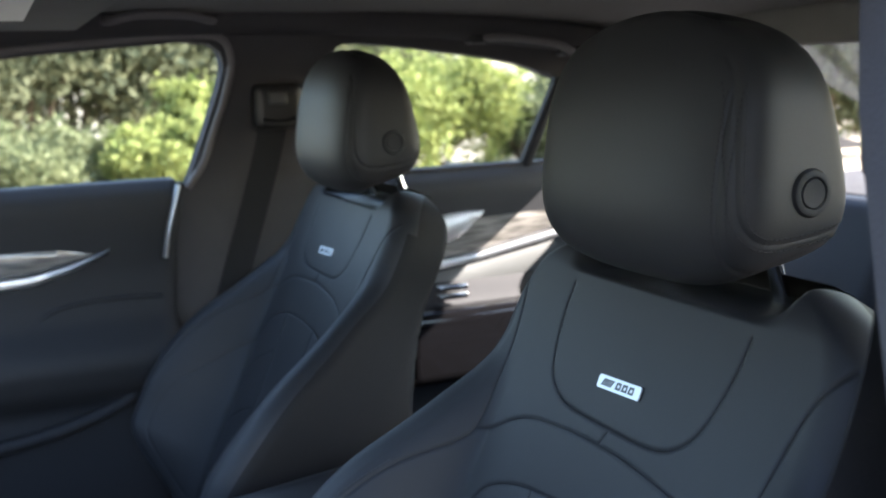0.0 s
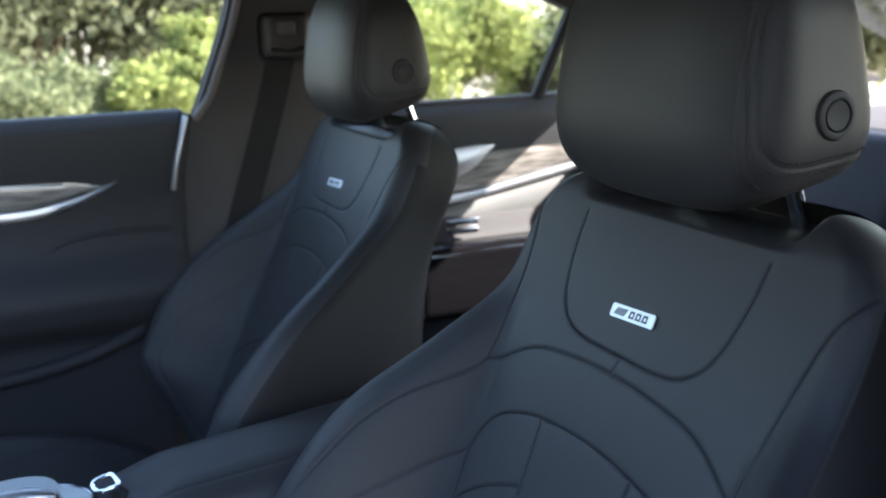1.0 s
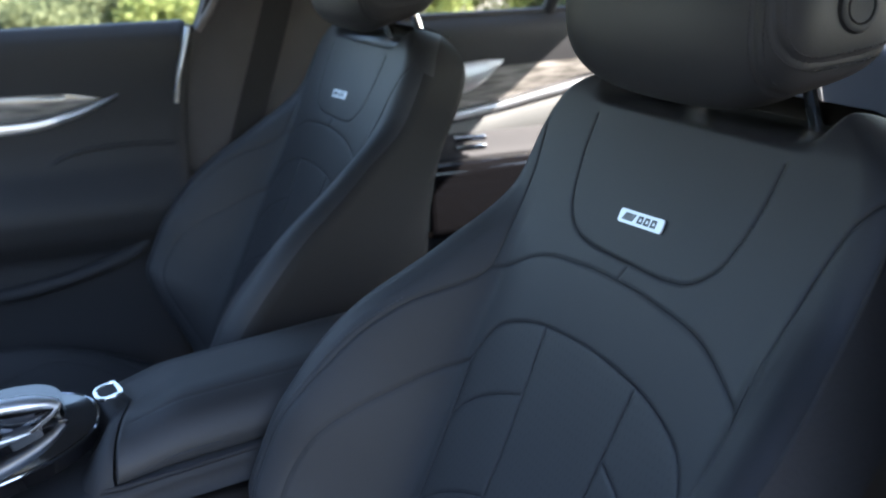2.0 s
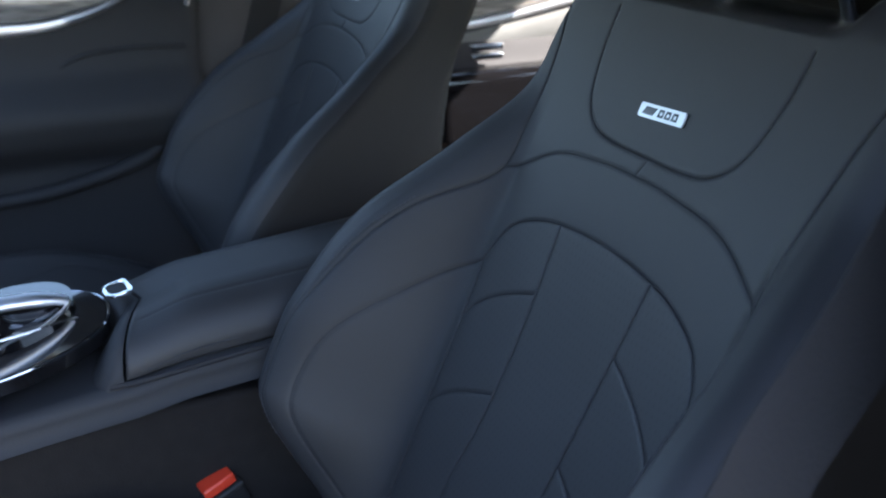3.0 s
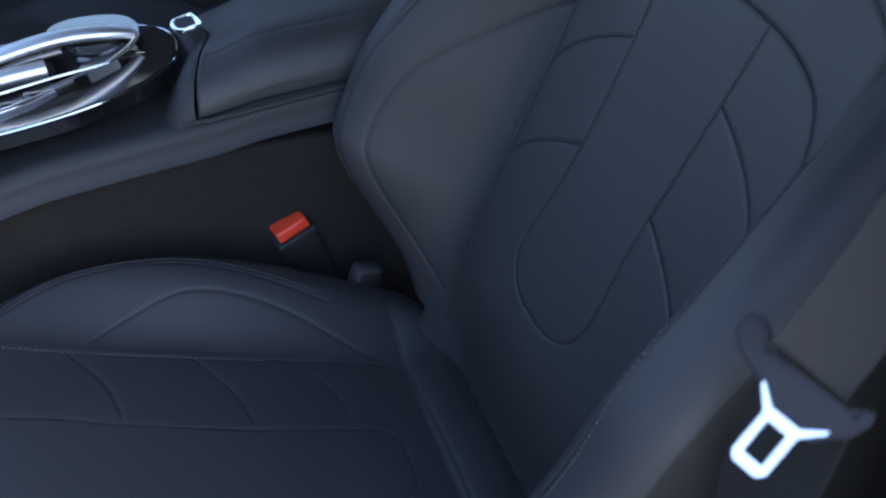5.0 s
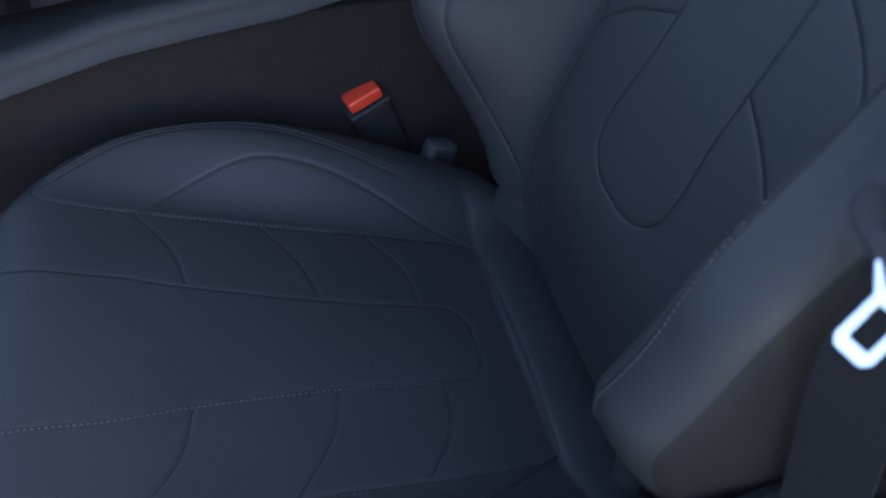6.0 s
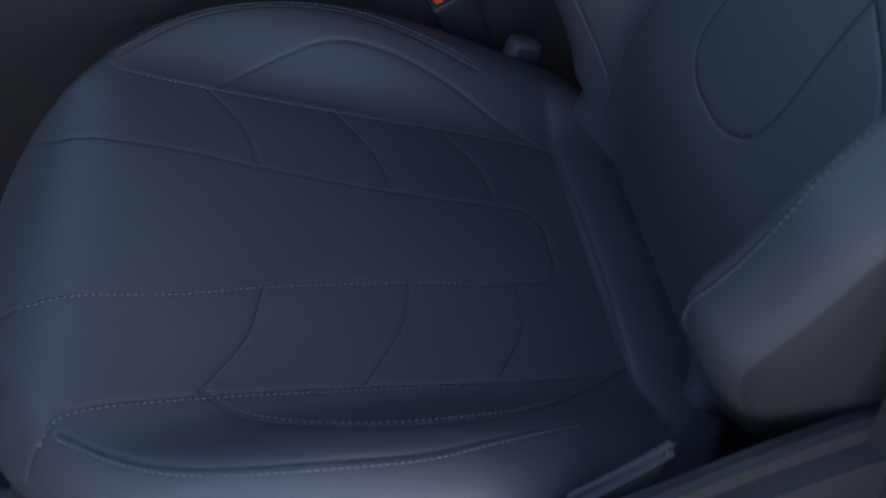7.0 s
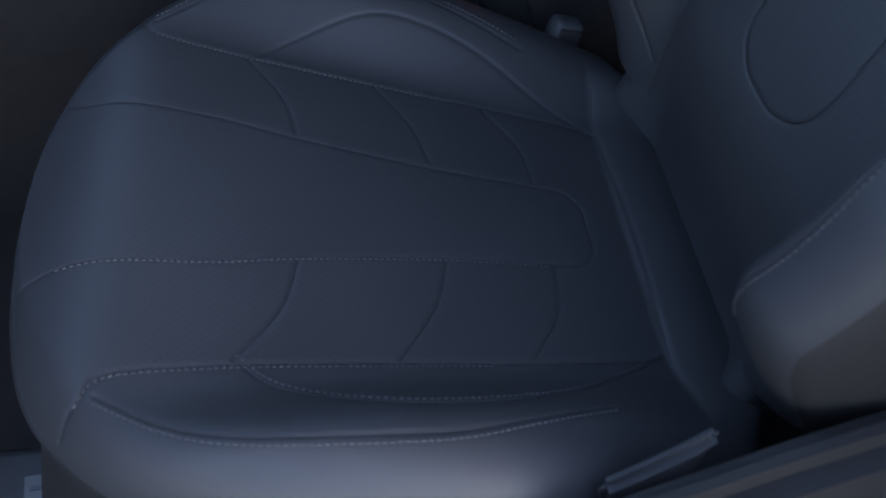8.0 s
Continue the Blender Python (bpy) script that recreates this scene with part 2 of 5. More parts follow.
def slab(rows, half, top, radius, depth, seams=(), cols=281, groove=0.0011, wide=0.0003):
    """An upholstered slab: rows along v, half width half(v), padded face top(u, v), rolled edges, and a back at -depth.
    seams: curves of (u, v), sunk into the face. Returns points (rows, ring, 3) as u, v, n, the number of face columns, and the place function."""
    q = np.linspace(-1, 1, cols)
    s = q * (1.5 - 0.5 * q * q)
    v = np.asarray(rows, float)[:, None]
    w = half(v)
    u = s[None] * w

    def face(u, v):
        w = half(v)
        e = np.clip(1 - (w - np.abs(u)) / radius, 0, 1)
        return top(u, v) - radius * (1 - np.sqrt(1 - e * e * 0.999))

    n = face(u, v)
    vv = np.broadcast_to(v, u.shape)
    front = np.stack([u, vv, n], -1)
    if seams:
        d2 = np.full(u.shape, 1.0)
        for line in seams:
            lu, lv = line[:, 0], line[:, 1]
            at = np.stack([lu, lv, face(lu, lv)], -1)
            lo, hi = at.min(0) - 0.05, at.max(0) + 0.05
            near = np.all((front > lo) & (front < hi), -1)
            pts = front[near]
            best = np.full(len(pts), 1.0)
            for k in range(0, len(at), 60):
                best = np.minimum(best, ((pts[:, None] - at[None, k:k + 60]) ** 2).sum(-1).min(1))
            d2[near] = np.minimum(d2[near], best)
        du, dv = np.gradient(front, axis=1), np.gradient(front, axis=0)
        nrm = np.cross(du, dv)
        nrm /= np.linalg.norm(nrm, axis=-1, keepdims=True) + 1e-12
        sink = groove * np.exp(-d2 / (2 * 0.0010**2)) + wide * np.exp(-np.sqrt(d2) / 0.009)
        front = front - nrm * sink[..., None]
    n_edge = front[:, -1, 2:3]
    k = np.linspace(0, 1, 12)[1:]
    side_n = n_edge + (-depth - n_edge) * k
    tuck = 0.012 * step01((k - 0.55) / 0.45)
    right = np.stack([w - tuck + 0 * side_n, np.broadcast_to(v, side_n.shape), side_n], -1)
    left = right[:, ::-1] * np.array([-1, 1, 1])
    ring = np.concatenate([front, right, left], 1)
    return ring, cols, face


def ring_faces(r, c):
    i = np.arange(r - 1)[:, None] * c
    j = np.arange(c)[None]
    jn = (j + 1) % c
    return np.stack([i + j, i + jn, i + c + jn, i + c + j], -1)


def inside(u, v, poly):
    """Whether points lie in a polygon."""
    p = np.array(poly)
    hit = np.zeros(u.shape, bool)
    for (x0, y0), (x1, y1) in zip(p, np.roll(p, -1, 0)):
        cross = (y0 > v) != (y1 > v)
        hit ^= cross & (u < (x1 - x0) * (v - y0) / (y1 - y0 + 1e-12) + x0)
    return hit


def mirror(points):
    return [(-a, b) for a, b in points]


def stitches(lines, place, parent, gap=0.0042, size=(0.0024, 0.0005)):
    """Short raised threads along seam curves on a padded face."""
    verts, faces = [], []
    for line in lines:
        run = np.r_[0, np.cumsum(np.linalg.norm(np.diff(line, axis=0), axis=1))]
        for a in np.arange(0, run[-1] - gap, gap):
            ends = []
            for b in (a, a + size[0]):
                x, y = np.interp(b, run, line[:, 0]), np.interp(b, run, line[:, 1])
                ends.append(np.array(place(x, y)))
            d = ends[1] - ends[0]
            d /= np.linalg.norm(d) + 1e-9
            up = np.array((0, 0, 1.0))
            sd = np.cross(d, up)
            sd = sd / (np.linalg.norm(sd) + 1e-9) * size[1]
            up = np.cross(sd, d) / size[1] * 0.0005
            base = len(verts)
            for e in ends:
                verts += [e - sd - up * 0.4, e + sd - up * 0.4, e + sd * 0.5 + up, e - sd * 0.5 + up]
            faces += [[base + f for f in q] for q in ((0, 1, 5, 4), (1, 2, 6, 5), (2, 3, 7, 6), (3, 0, 4, 7), (0, 3, 2, 1), (4, 5, 6, 7))]
    me = bpy.data.meshes.new("stitching")
    me.from_pydata([tuple(x) for x in verts], [], faces)
    me.materials.append(thread)
    ob = new("stitching", me)
    ob.parent = parent
    return tagged(ob, label="small grey thread stitches in a row", kind="stuff")


def seam_shade(lines, place, parent, width=0.0008, sink=0.0010):
    """Dark strips along the bottom of the sewn seams, painting the crease's shade."""
    verts, faces = [], []
    for line in lines:
        pick = line[::2]
        at = np.array([place(a, b) for a, b in pick])
        up = np.array([place.up for _ in pick])
        ahead = np.gradient(at, axis=0)
        side = np.cross(ahead, up)
        side /= np.linalg.norm(side, axis=1, keepdims=True) + 1e-12
        at = at - up * sink
        base = len(verts)
        for p, q in zip(at, side):
            verts += [p - q * width / 2, p + up[0] * 0.0004, p + q * width / 2]
        for i in range(len(pick) - 1):
            a = base + i * 3
            faces += [(a, a + 1, a + 4, a + 3), (a + 1, a + 2, a + 5, a + 4)]
    me = bpy.data.meshes.new("thread_and_shade")
    me.from_pydata([tuple(x) for x in verts], [], faces)
    me.materials.append(thread_and_shade)
    ob = new("thread_and_shade", me)
    ob.parent = parent
    return tagged(ob, label="dark strips painting the shade in the sewn seams", kind="stuff")

# ---- front seats ----
BACK_TILT, CUSHION_TILT = radians(26), radians(14)
BO = np.array((0.05, 0.0, 0.525))
BU, BV, BN = np.array((0, 1.0, 0)), np.array((-math.sin(BACK_TILT), 0, math.cos(BACK_TILT))), np.array((math.cos(BACK_TILT), 0, math.sin(BACK_TILT)))
CO = np.array((0.13, 0.0, 0.52))
CV, CN = np.array((math.cos(CUSHION_TILT), 0, math.sin(CUSHION_TILT))), np.array((-math.sin(CUSHION_TILT), 0, math.cos(CUSHION_TILT)))


def back_point(u, v, n):
    return BO + u * BU + v * BV + n * BN


def to_back(p):
    return BO + p[..., 0:1] * BU + p[..., 1:2] * BV + p[..., 2:3] * BN


def to_cushion(p):
    return CO + p[..., 0:1] * BU + p[..., 1:2] * CV + p[..., 2:3] * CN


def back_half(v):
    v = np.asarray(v, float)
    low = 0.175 + 0.10 * np.sqrt(np.clip(1 - (np.clip(0.21 - v, 0, 0.19) / 0.19) ** 2, 0, 1))
    mid = 0.275 - 0.061 * step01((v - 0.27) / 0.25)
    high = 0.214 * np.clip(1 - (np.clip(v - 0.50, 0, 0.14) / 0.142) ** 4, 0.05, 1) ** 0.5
    return np.where(v < 0.21, low, np.where(v < 0.52, mid, np.minimum(mid, high)))


def back_top(u, v):
    a = np.abs(u)
    w = back_half(v)
    rib = 0.132 + 0.02 * step01(v / 0.35)
    lift = 0.115 * step01((v - 0.018) / 0.125) * (1 - step01((v - 0.20) / 0.30))
    crest = np.maximum(w - 0.042, rib + 0.03)
    n = lift * step01((a - rib) / (crest - rib)) ** 1.1
    n = n + 0.018 * step01((v - 0.23) / 0.13) * (1 - step01((v - 0.42) / 0.10)) * step01((a - rib) / (w - rib))
    n = n - 0.006 * np.exp(-((v - 0.30) / 0.12) ** 2) * np.exp(-(a / 0.12) ** 2)
    n = n - 0.042 * (1 - step01((v + 0.02) / 0.13)) * (1 - step01((a - 0.10) / 0.08))
    n = n - 0.050 * step01((v - 0.583) / 0.030) * (1 - step01((a - 0.095) / 0.040))
    n = n - 0.045 * (1 - np.sqrt(np.clip(1 - (np.clip(v - 0.585, 0, 0.045) / 0.047) ** 2, 0, 1)))
    return n


B_STRIPE = [(-0.064, 0.398), (-0.057, 0.30), (-0.055, 0.22), (-0.060, 0.165), (-0.052, 0.138), (-0.026, 0.124), (0, 0.122)]
B_RIB = [(-0.150, 0.338), (-0.143, 0.26), (-0.139, 0.19), (-0.134, 0.11), (-0.132, 0.02)]
B_ARCH = [(-0.150, 0.338), (-0.141, 0.36), (-0.125, 0.379), (-0.092, 0.393), (-0.054, 0.400), (0, 0.403)]
B_BOLSTER = [(-0.150, 0.337), (-0.174, 0.310), (-0.194, 0.260), (-0.206, 0.211), (-0.208, 0.172), (-0.203, 0.14), (-0.188, 0.106), (-0.167, 0.074), (-0.140, 0.048)]
B_OUTER = [(-0.166, 0.418), (-0.109, 0.448), (-0.049, 0.457), (0, 0.459)]
B_PANEL = [(-0.112, 0.575), (-0.110, 0.545), (-0.102, 0.512), (-0.092, 0.493), (-0.074, 0.480), (-0.05, 0.475), (0, 0.474)]
B_CROSS_1 = [(-0.143, 0.285), (-0.134, 0.299), (-0.112, 0.316), (-0.085, 0.330), (-0.059, 0.340)]
B_CROSS_2 = [(-0.138, 0.200), (-0.122, 0.216), (-0.095, 0.233), (-0.056, 0.250)]
B_SIDE = [(0.196, 0.575), (0.181, 0.545), (0.173, 0.51), (0.168, 0.47), (0.166, 0.43), (0.172, 0.405), (0.200, 0.36), (0.217, 0.31), (0.225, 0.25), (0.231, 0.19), (0.224, 0.14), (0.206, 0.10)]


def sym(points):
    """A curve that runs to the middle, carried on to its mirror image."""
    return smooth_line(points + [(-a, b) for a, b in points[-2::-1]])


def cushion_half(v):
    v = np.asarray(v, float)
    ahead = 0.262 * np.clip(1 - np.clip((v - 0.11) / 0.256, 0, 1) ** 3.2, 0.0005, 1) ** 0.385
    behind = np.maximum(0.262 - 0.022 * np.clip((0.11 - v) / 0.18, 0, 2) ** 1.6, 0.238) - 0.07 * step01((-0.08 - v) / 0.06)
    return np.where(v > 0.11, ahead, behind)


def cushion_top(u, v):
    a = np.abs(u)
    rib = 0.125 + 0.045 * (v + 0.04) / 0.34
    lift = 0.045 * np.exp(-((v - 0.12) / np.where(v > 0.12, 0.17, 0.24)) ** 2)
    n = lift * step01((a - rib) / 0.075)
    n = n - 0.05 * step01((v - 0.27) / 0.13) ** 2
    n = n + 0.010 * np.clip(1 - ((v + 0.096) / 0.032) ** 2, 0, 1) ** 0.8 * (1 - step01((a - 0.155) / 0.05))
    n = n - 0.05 * step01((-0.116 - v) / 0.03)
    return n


C_STRIPE = [(-0.090, 0.356), (-0.082, 0.335), (-0.078, 0.30), (-0.072, 0.24), (-0.062, 0.19), (-0.048, 0.09), (-0.042, 0.005), (-0.039, -0.02), (-0.022, -0.033), (0, -0.034)]
C_RIB = [(-0.198, 0.316), (-0.186, 0.310), (-0.168, 0.295), (-0.156, 0.235), (-0.146, 0.15), (-0.137, 0.06), (-0.126, -0.04), (-0.118, -0.065)]
C_ARCH = [(-0.152, 0.225), (-0.175, 0.194), (-0.196, 0.135), (-0.192, 0.083), (-0.172, 0.025), (-0.140, -0.03), (-0.118, -0.065)]
C_STITCH = [(-0.184, 0.300), (-0.210, 0.262), (-0.223, 0.226), (-0.227, 0.174), (-0.223, 0.112), (-0.208, 0.061), (-0.186, 0.0)]
C_REAR = [(-0.165, -0.066), (-0.118, -0.066), (0, -0.070), (0.118, -0.066), (0.165, -0.066)]
C_CROSS = [[(-0.062, 0.187), (-0.108, 0.198), (-0.152, 0.226)], [(-0.053, 0.085), (-0.094, 0.096), (-0.143, 0.125)], [(-0.046, 0.002), (-0.088, 0.008), (-0.131, 0.033)]]


def piece_masks(tests, shape):
    """Each face goes to the first region that claims it."""
    free = np.ones(shape, bool)
    for name, mat, label, test in tests:
        take = free & test
        free &= ~take
        yield name, mat, label, take


def front_seat(y):
    seat = empty("front_seat", pose(0, y, 0), label="black leather sports seat with stitched seams and headrest", category="seat", group="front seats")

    # backrest
    rows = np.concatenate([np.linspace(-0.07, 0.56, 420), np.linspace(0.5615, 0.630, 60)])
    half_lines = [B_RIB, B_BOLSTER, B_CROSS_1, B_CROSS_2, mirror(B_SIDE)]
    seams = [smooth_line(q) for h in half_lines for q in (h, mirror(h))] + [sym(q) for q in (B_STRIPE, B_ARCH, B_PANEL, B_OUTER)]
    seams.append(smooth_line([(0.004, 0.472), (-0.002, 0.459)]))
    ring, cols, face = slab(rows, back_half, back_top, 0.032, 0.115, seams, 441)
    shallow = 0.040 * step01((ring[..., 1] - 0.25) / 0.25)
    ring[:, cols:, 2] = np.maximum(ring[:, cols:, 2], (shallow - 0.115)[:, cols:])
    lid = ring[-1:].copy()
    lid[..., 2] = lid[..., 2] * 0.3 - 0.05
    ring[..., 2] = np.where(ring[..., 1] > 0.585, np.maximum(ring[..., 2], -0.075 + 0.04 * (1 - np.sqrt(np.clip(1 - ((ring[..., 1] - 0.585) / 0.047) ** 2, 0, 1)))), ring[..., 2])
    ring = np.concatenate([ring, lid])
    quads = ring_faces(*ring.shape[:2])
    mid = ring.reshape(-1, 3)[quads].mean(2)
    u, v = mid[..., 0], mid[..., 1]
    front = np.broadcast_to(np.arange(quads.shape[1])[None] < cols - 1, u.shape)
    stripe = sym(B_STRIPE)
    arch = np.vstack([smooth_line(B_RIB)[::-1], sym(B_ARCH), smooth_line(mirror(B_RIB))])
    panel = sym(B_PANEL)
    side = smooth_line(B_SIDE)
    edge = np.interp(v, side[::-1, 1], side[::-1, 0])
    tests = [("centre_panel", leather_holes, "", front & inside(u, v, stripe)),
             ("side_panel", leather_holes, "", front & inside(u, v, arch) & (u < 0)),
             ("side_panel", leather_holes, "", front & inside(u, v, arch)),
             ("badge_panel", leather, "", front & inside(u, v, panel)),
             ("shell_edge", shell_plastic, "dark shell edge beside the bolster", front & (np.abs(u) > back_half(v) - 0.0032) & (v < 0.57) & (u < 0)),
             ("shell_edge", shell_plastic, "dark shell edge beside the bolster", front & (np.abs(u) > back_half(v) - 0.0032) & (v < 0.57)),
             ("bolster", leather, "", front & (u < -edge)),
             ("bolster", leather, "", front & (u > edge)),
             ("backrest", leather, "", front),
             ("back_shell", shell_plastic, "smooth dark brown-black back shell", ~front)]
    verts = to_back(ring.reshape(-1, 3))
    for name, mat, label, take in piece_masks(tests, u.shape):
        if take.any():
            raw_part(name, verts, quads[take], mat, seat, label)
    place = lambda a, b: back_point(a, b, float(face(np.array(a), np.array(b))) + 0.0008)
    off = lambda pts, d: smooth_line([(a + d, b) for a, b in pts])
    stitches([off(B_SIDE[6:], 0.0045), off(mirror(B_SIDE[6:]), -0.0045)], place, seat)

    place.up = BN
    seam_shade(seams, place, seat)

    # cushion
    tau = np.linspace(0, 1, 360)
    rows = -0.160 + 0.5255 * (1 - (1 - tau) ** 1.45)
    seams = [smooth_line(q) for h in [C_RIB, C_ARCH, C_STITCH] + C_CROSS for q in (h, mirror(h))] + [sym(C_STRIPE), smooth_line(C_REAR)]
    ring, cols, face = slab(rows, cushion_half, cushion_top, 0.040, 0.036, seams, 401)
    lid = ring[-1:].copy()
    lid[..., 0] = 0
    ring = np.concatenate([ring, lid])
    quads = ring_faces(*ring.shape[:2])
    mid = ring.reshape(-1, 3)[quads].mean(2)
    u, v = mid[..., 0], mid[..., 1]
    front = np.broadcast_to(np.arange(quads.shape[1])[None] < cols - 1, u.shape)
    stripe = sym(C_STRIPE)
    rib = smooth_line(C_RIB)
    wide = np.interp(v, rib[::-1, 1], -rib[::-1, 0])
    stitch = smooth_line(C_STITCH)
    tests = [("cushion_centre", leather_holes, "", front & inside(u, v, stripe)),
             ("cushion_rear_roll", leather, "", front & (v < -0.067)),
             ("cushion_insert", leather_holes, "", front & (np.abs(u) < wide) & (u < 0)),
             ("cushion_insert", leather_holes, "", front & (np.abs(u) < wide)),
             ("cushion_bolster", leather, "", front & (u < 0)),
             ("cushion_bolster", leather, "", front),
             ("cushion_skirt", leather, "", ~front)]
    verts = to_cushion(ring.reshape(-1, 3))
    for name, mat, label, take in piece_masks(tests, u.shape):
        if take.any():
            raw_part(name, verts, quads[take], mat, seat, label)
    def place_c(a, b):
        return CO + a * BU + b * CV + (float(face(np.array(a), np.array(b))) + 0.0008) * CN
    stitches([off(C_STITCH, -0.0055), off(mirror(C_STITCH), 0.0055), off(mirror(C_RIB)[1:6], 0.0032), off(C_RIB[1:6], 0.0032), off(mirror(C_STRIPE)[1:7], 0.0032), off(mirror(C_ARCH), -0.0035)], place_c, seat)

    place_c.up = CN
    seam_shade(seams, place_c, seat)

    # base under the cushion
    def base_half(v):
        return cushion_half(np.asarray(v, float) + 0.0) * 0.93
    ring, cols, _ = slab(np.linspace(-0.10, 0.33, 40), base_half, lambda u, v: -0.031 - 0.03 * step01((v - 0.2) / 0.15) + 0 * u, 0.015, 0.25, cols=41)
    raw_part("seat_base", to_cushion(ring.reshape(-1, 3)), ring_faces(*ring.shape[:2]).reshape(-1, 4), dark_plastic, seat, "dark plastic seat base")
    edge = smooth_line([(0.152, 0.574), (0.135, 0.586), (0.115, 0.602), (0.095, 0.621)], 0.006)
    outline = [tuple(p) for p in edge] + [(0.098, 0.600), (0.104, 0.580), (0.122, 0.568), (0.146, 0.552), (0.152, 0.558)]
    part("side_shield", plate(outline, 0.010, Matrix.Translation((0, 0.258, 0)) @ pose(0, 0, 0, 90, 0, 0), 0.0045), leather, seat, "leather covered side shield")
    edge = smooth_line([(0.22, 0.530), (0.185, 0.560), (0.148, 0.588), (0.103, 0.612), (0.06, 0.635), (0.01, 0.656), (-0.04, 0.658), (-0.07, 0.632)], 0.008)
    outline = [tuple(p) for p in edge] + [(-0.08, 0.56), (-0.04, 0.47), (0.22, 0.46)]
    part("recliner_cover", plate(outline, 0.030, Matrix.Translation((0, 0.294, 0)) @ pose(0, 0, 0, 90, 0, 0), 0.012), shell_plastic, seat, "rounded dark plastic recliner cover")
    part("hinge_cover", block((0.095, 0.240, 0.515), (0.145, 0.258, 0.552), 0.008), dark_plastic, seat, "dark plastic hinge cover")

    # headrest
    head = headrest(seat)
    for s in (1, -1):
        part("post", tube([(-0.292, s * 0.063, 0.99), (-0.272, s * 0.063, 1.055), (-0.258, s * 0.063, 1.10)], 0.0065, 14), chrome, seat, "chrome headrest post")
        collar = block((-0.294, s * 0.063 - 0.021, 1.030), (-0.252, s * 0.063 + 0.021, 1.0465), 0.006)
        part("post_collar", collar, dark_plastic, seat, "dark plastic post collar")

    # badge
    turn = np.array((BU, BV, BN)).T
    at = Matrix.Translation(back_point(0, 0.507, float(back_top(np.array(0.0), np.array(0.507))) + 0.0005)) @ Matrix([list(r) for r in turn]).to_4x4() @ pose(0, 0, 0, 0, 0, 3)
    skew = lambda pts, k=0.35: [(x + k * yy, yy) for x, yy in pts]
    badge = part("badge", plate(rounded(0.055, 0.0108, 0.002), 0.0016, at, 0.0005), satin, seat, "small satin silver badge plate")
    marks = bmesh.new()
    for i in range(5):
        x = -0.0205 + i * 0.0028
        plate(skew([(x, -0.003), (x + 0.0017, -0.003), (x + 0.0017, 0.003), (x, 0.003)], 0.6), 0.0003, at @ Matrix.Translation((0, 0, 0.0016)), bm=marks)
    for i in range(3):
        x = -0.0035 + i * 0.0082
        plate([(x, -0.003), (x + 0.0066, -0.003), (x + 0.0066, 0.003), (x + 0.0012, 0.003)], 0.0003, at @ Matrix.Translation((0, 0, 0.0016)), bm=marks,
              holes=[[(x + 0.0020, -0.0014), (x + 0.0052, -0.0014), (x + 0.0052, 0.0012), (x + 0.0026, 0.0012)]])
    part("badge_marks", marks, badge_ink, badge, "dark slanted bars and blocks")
    return seat


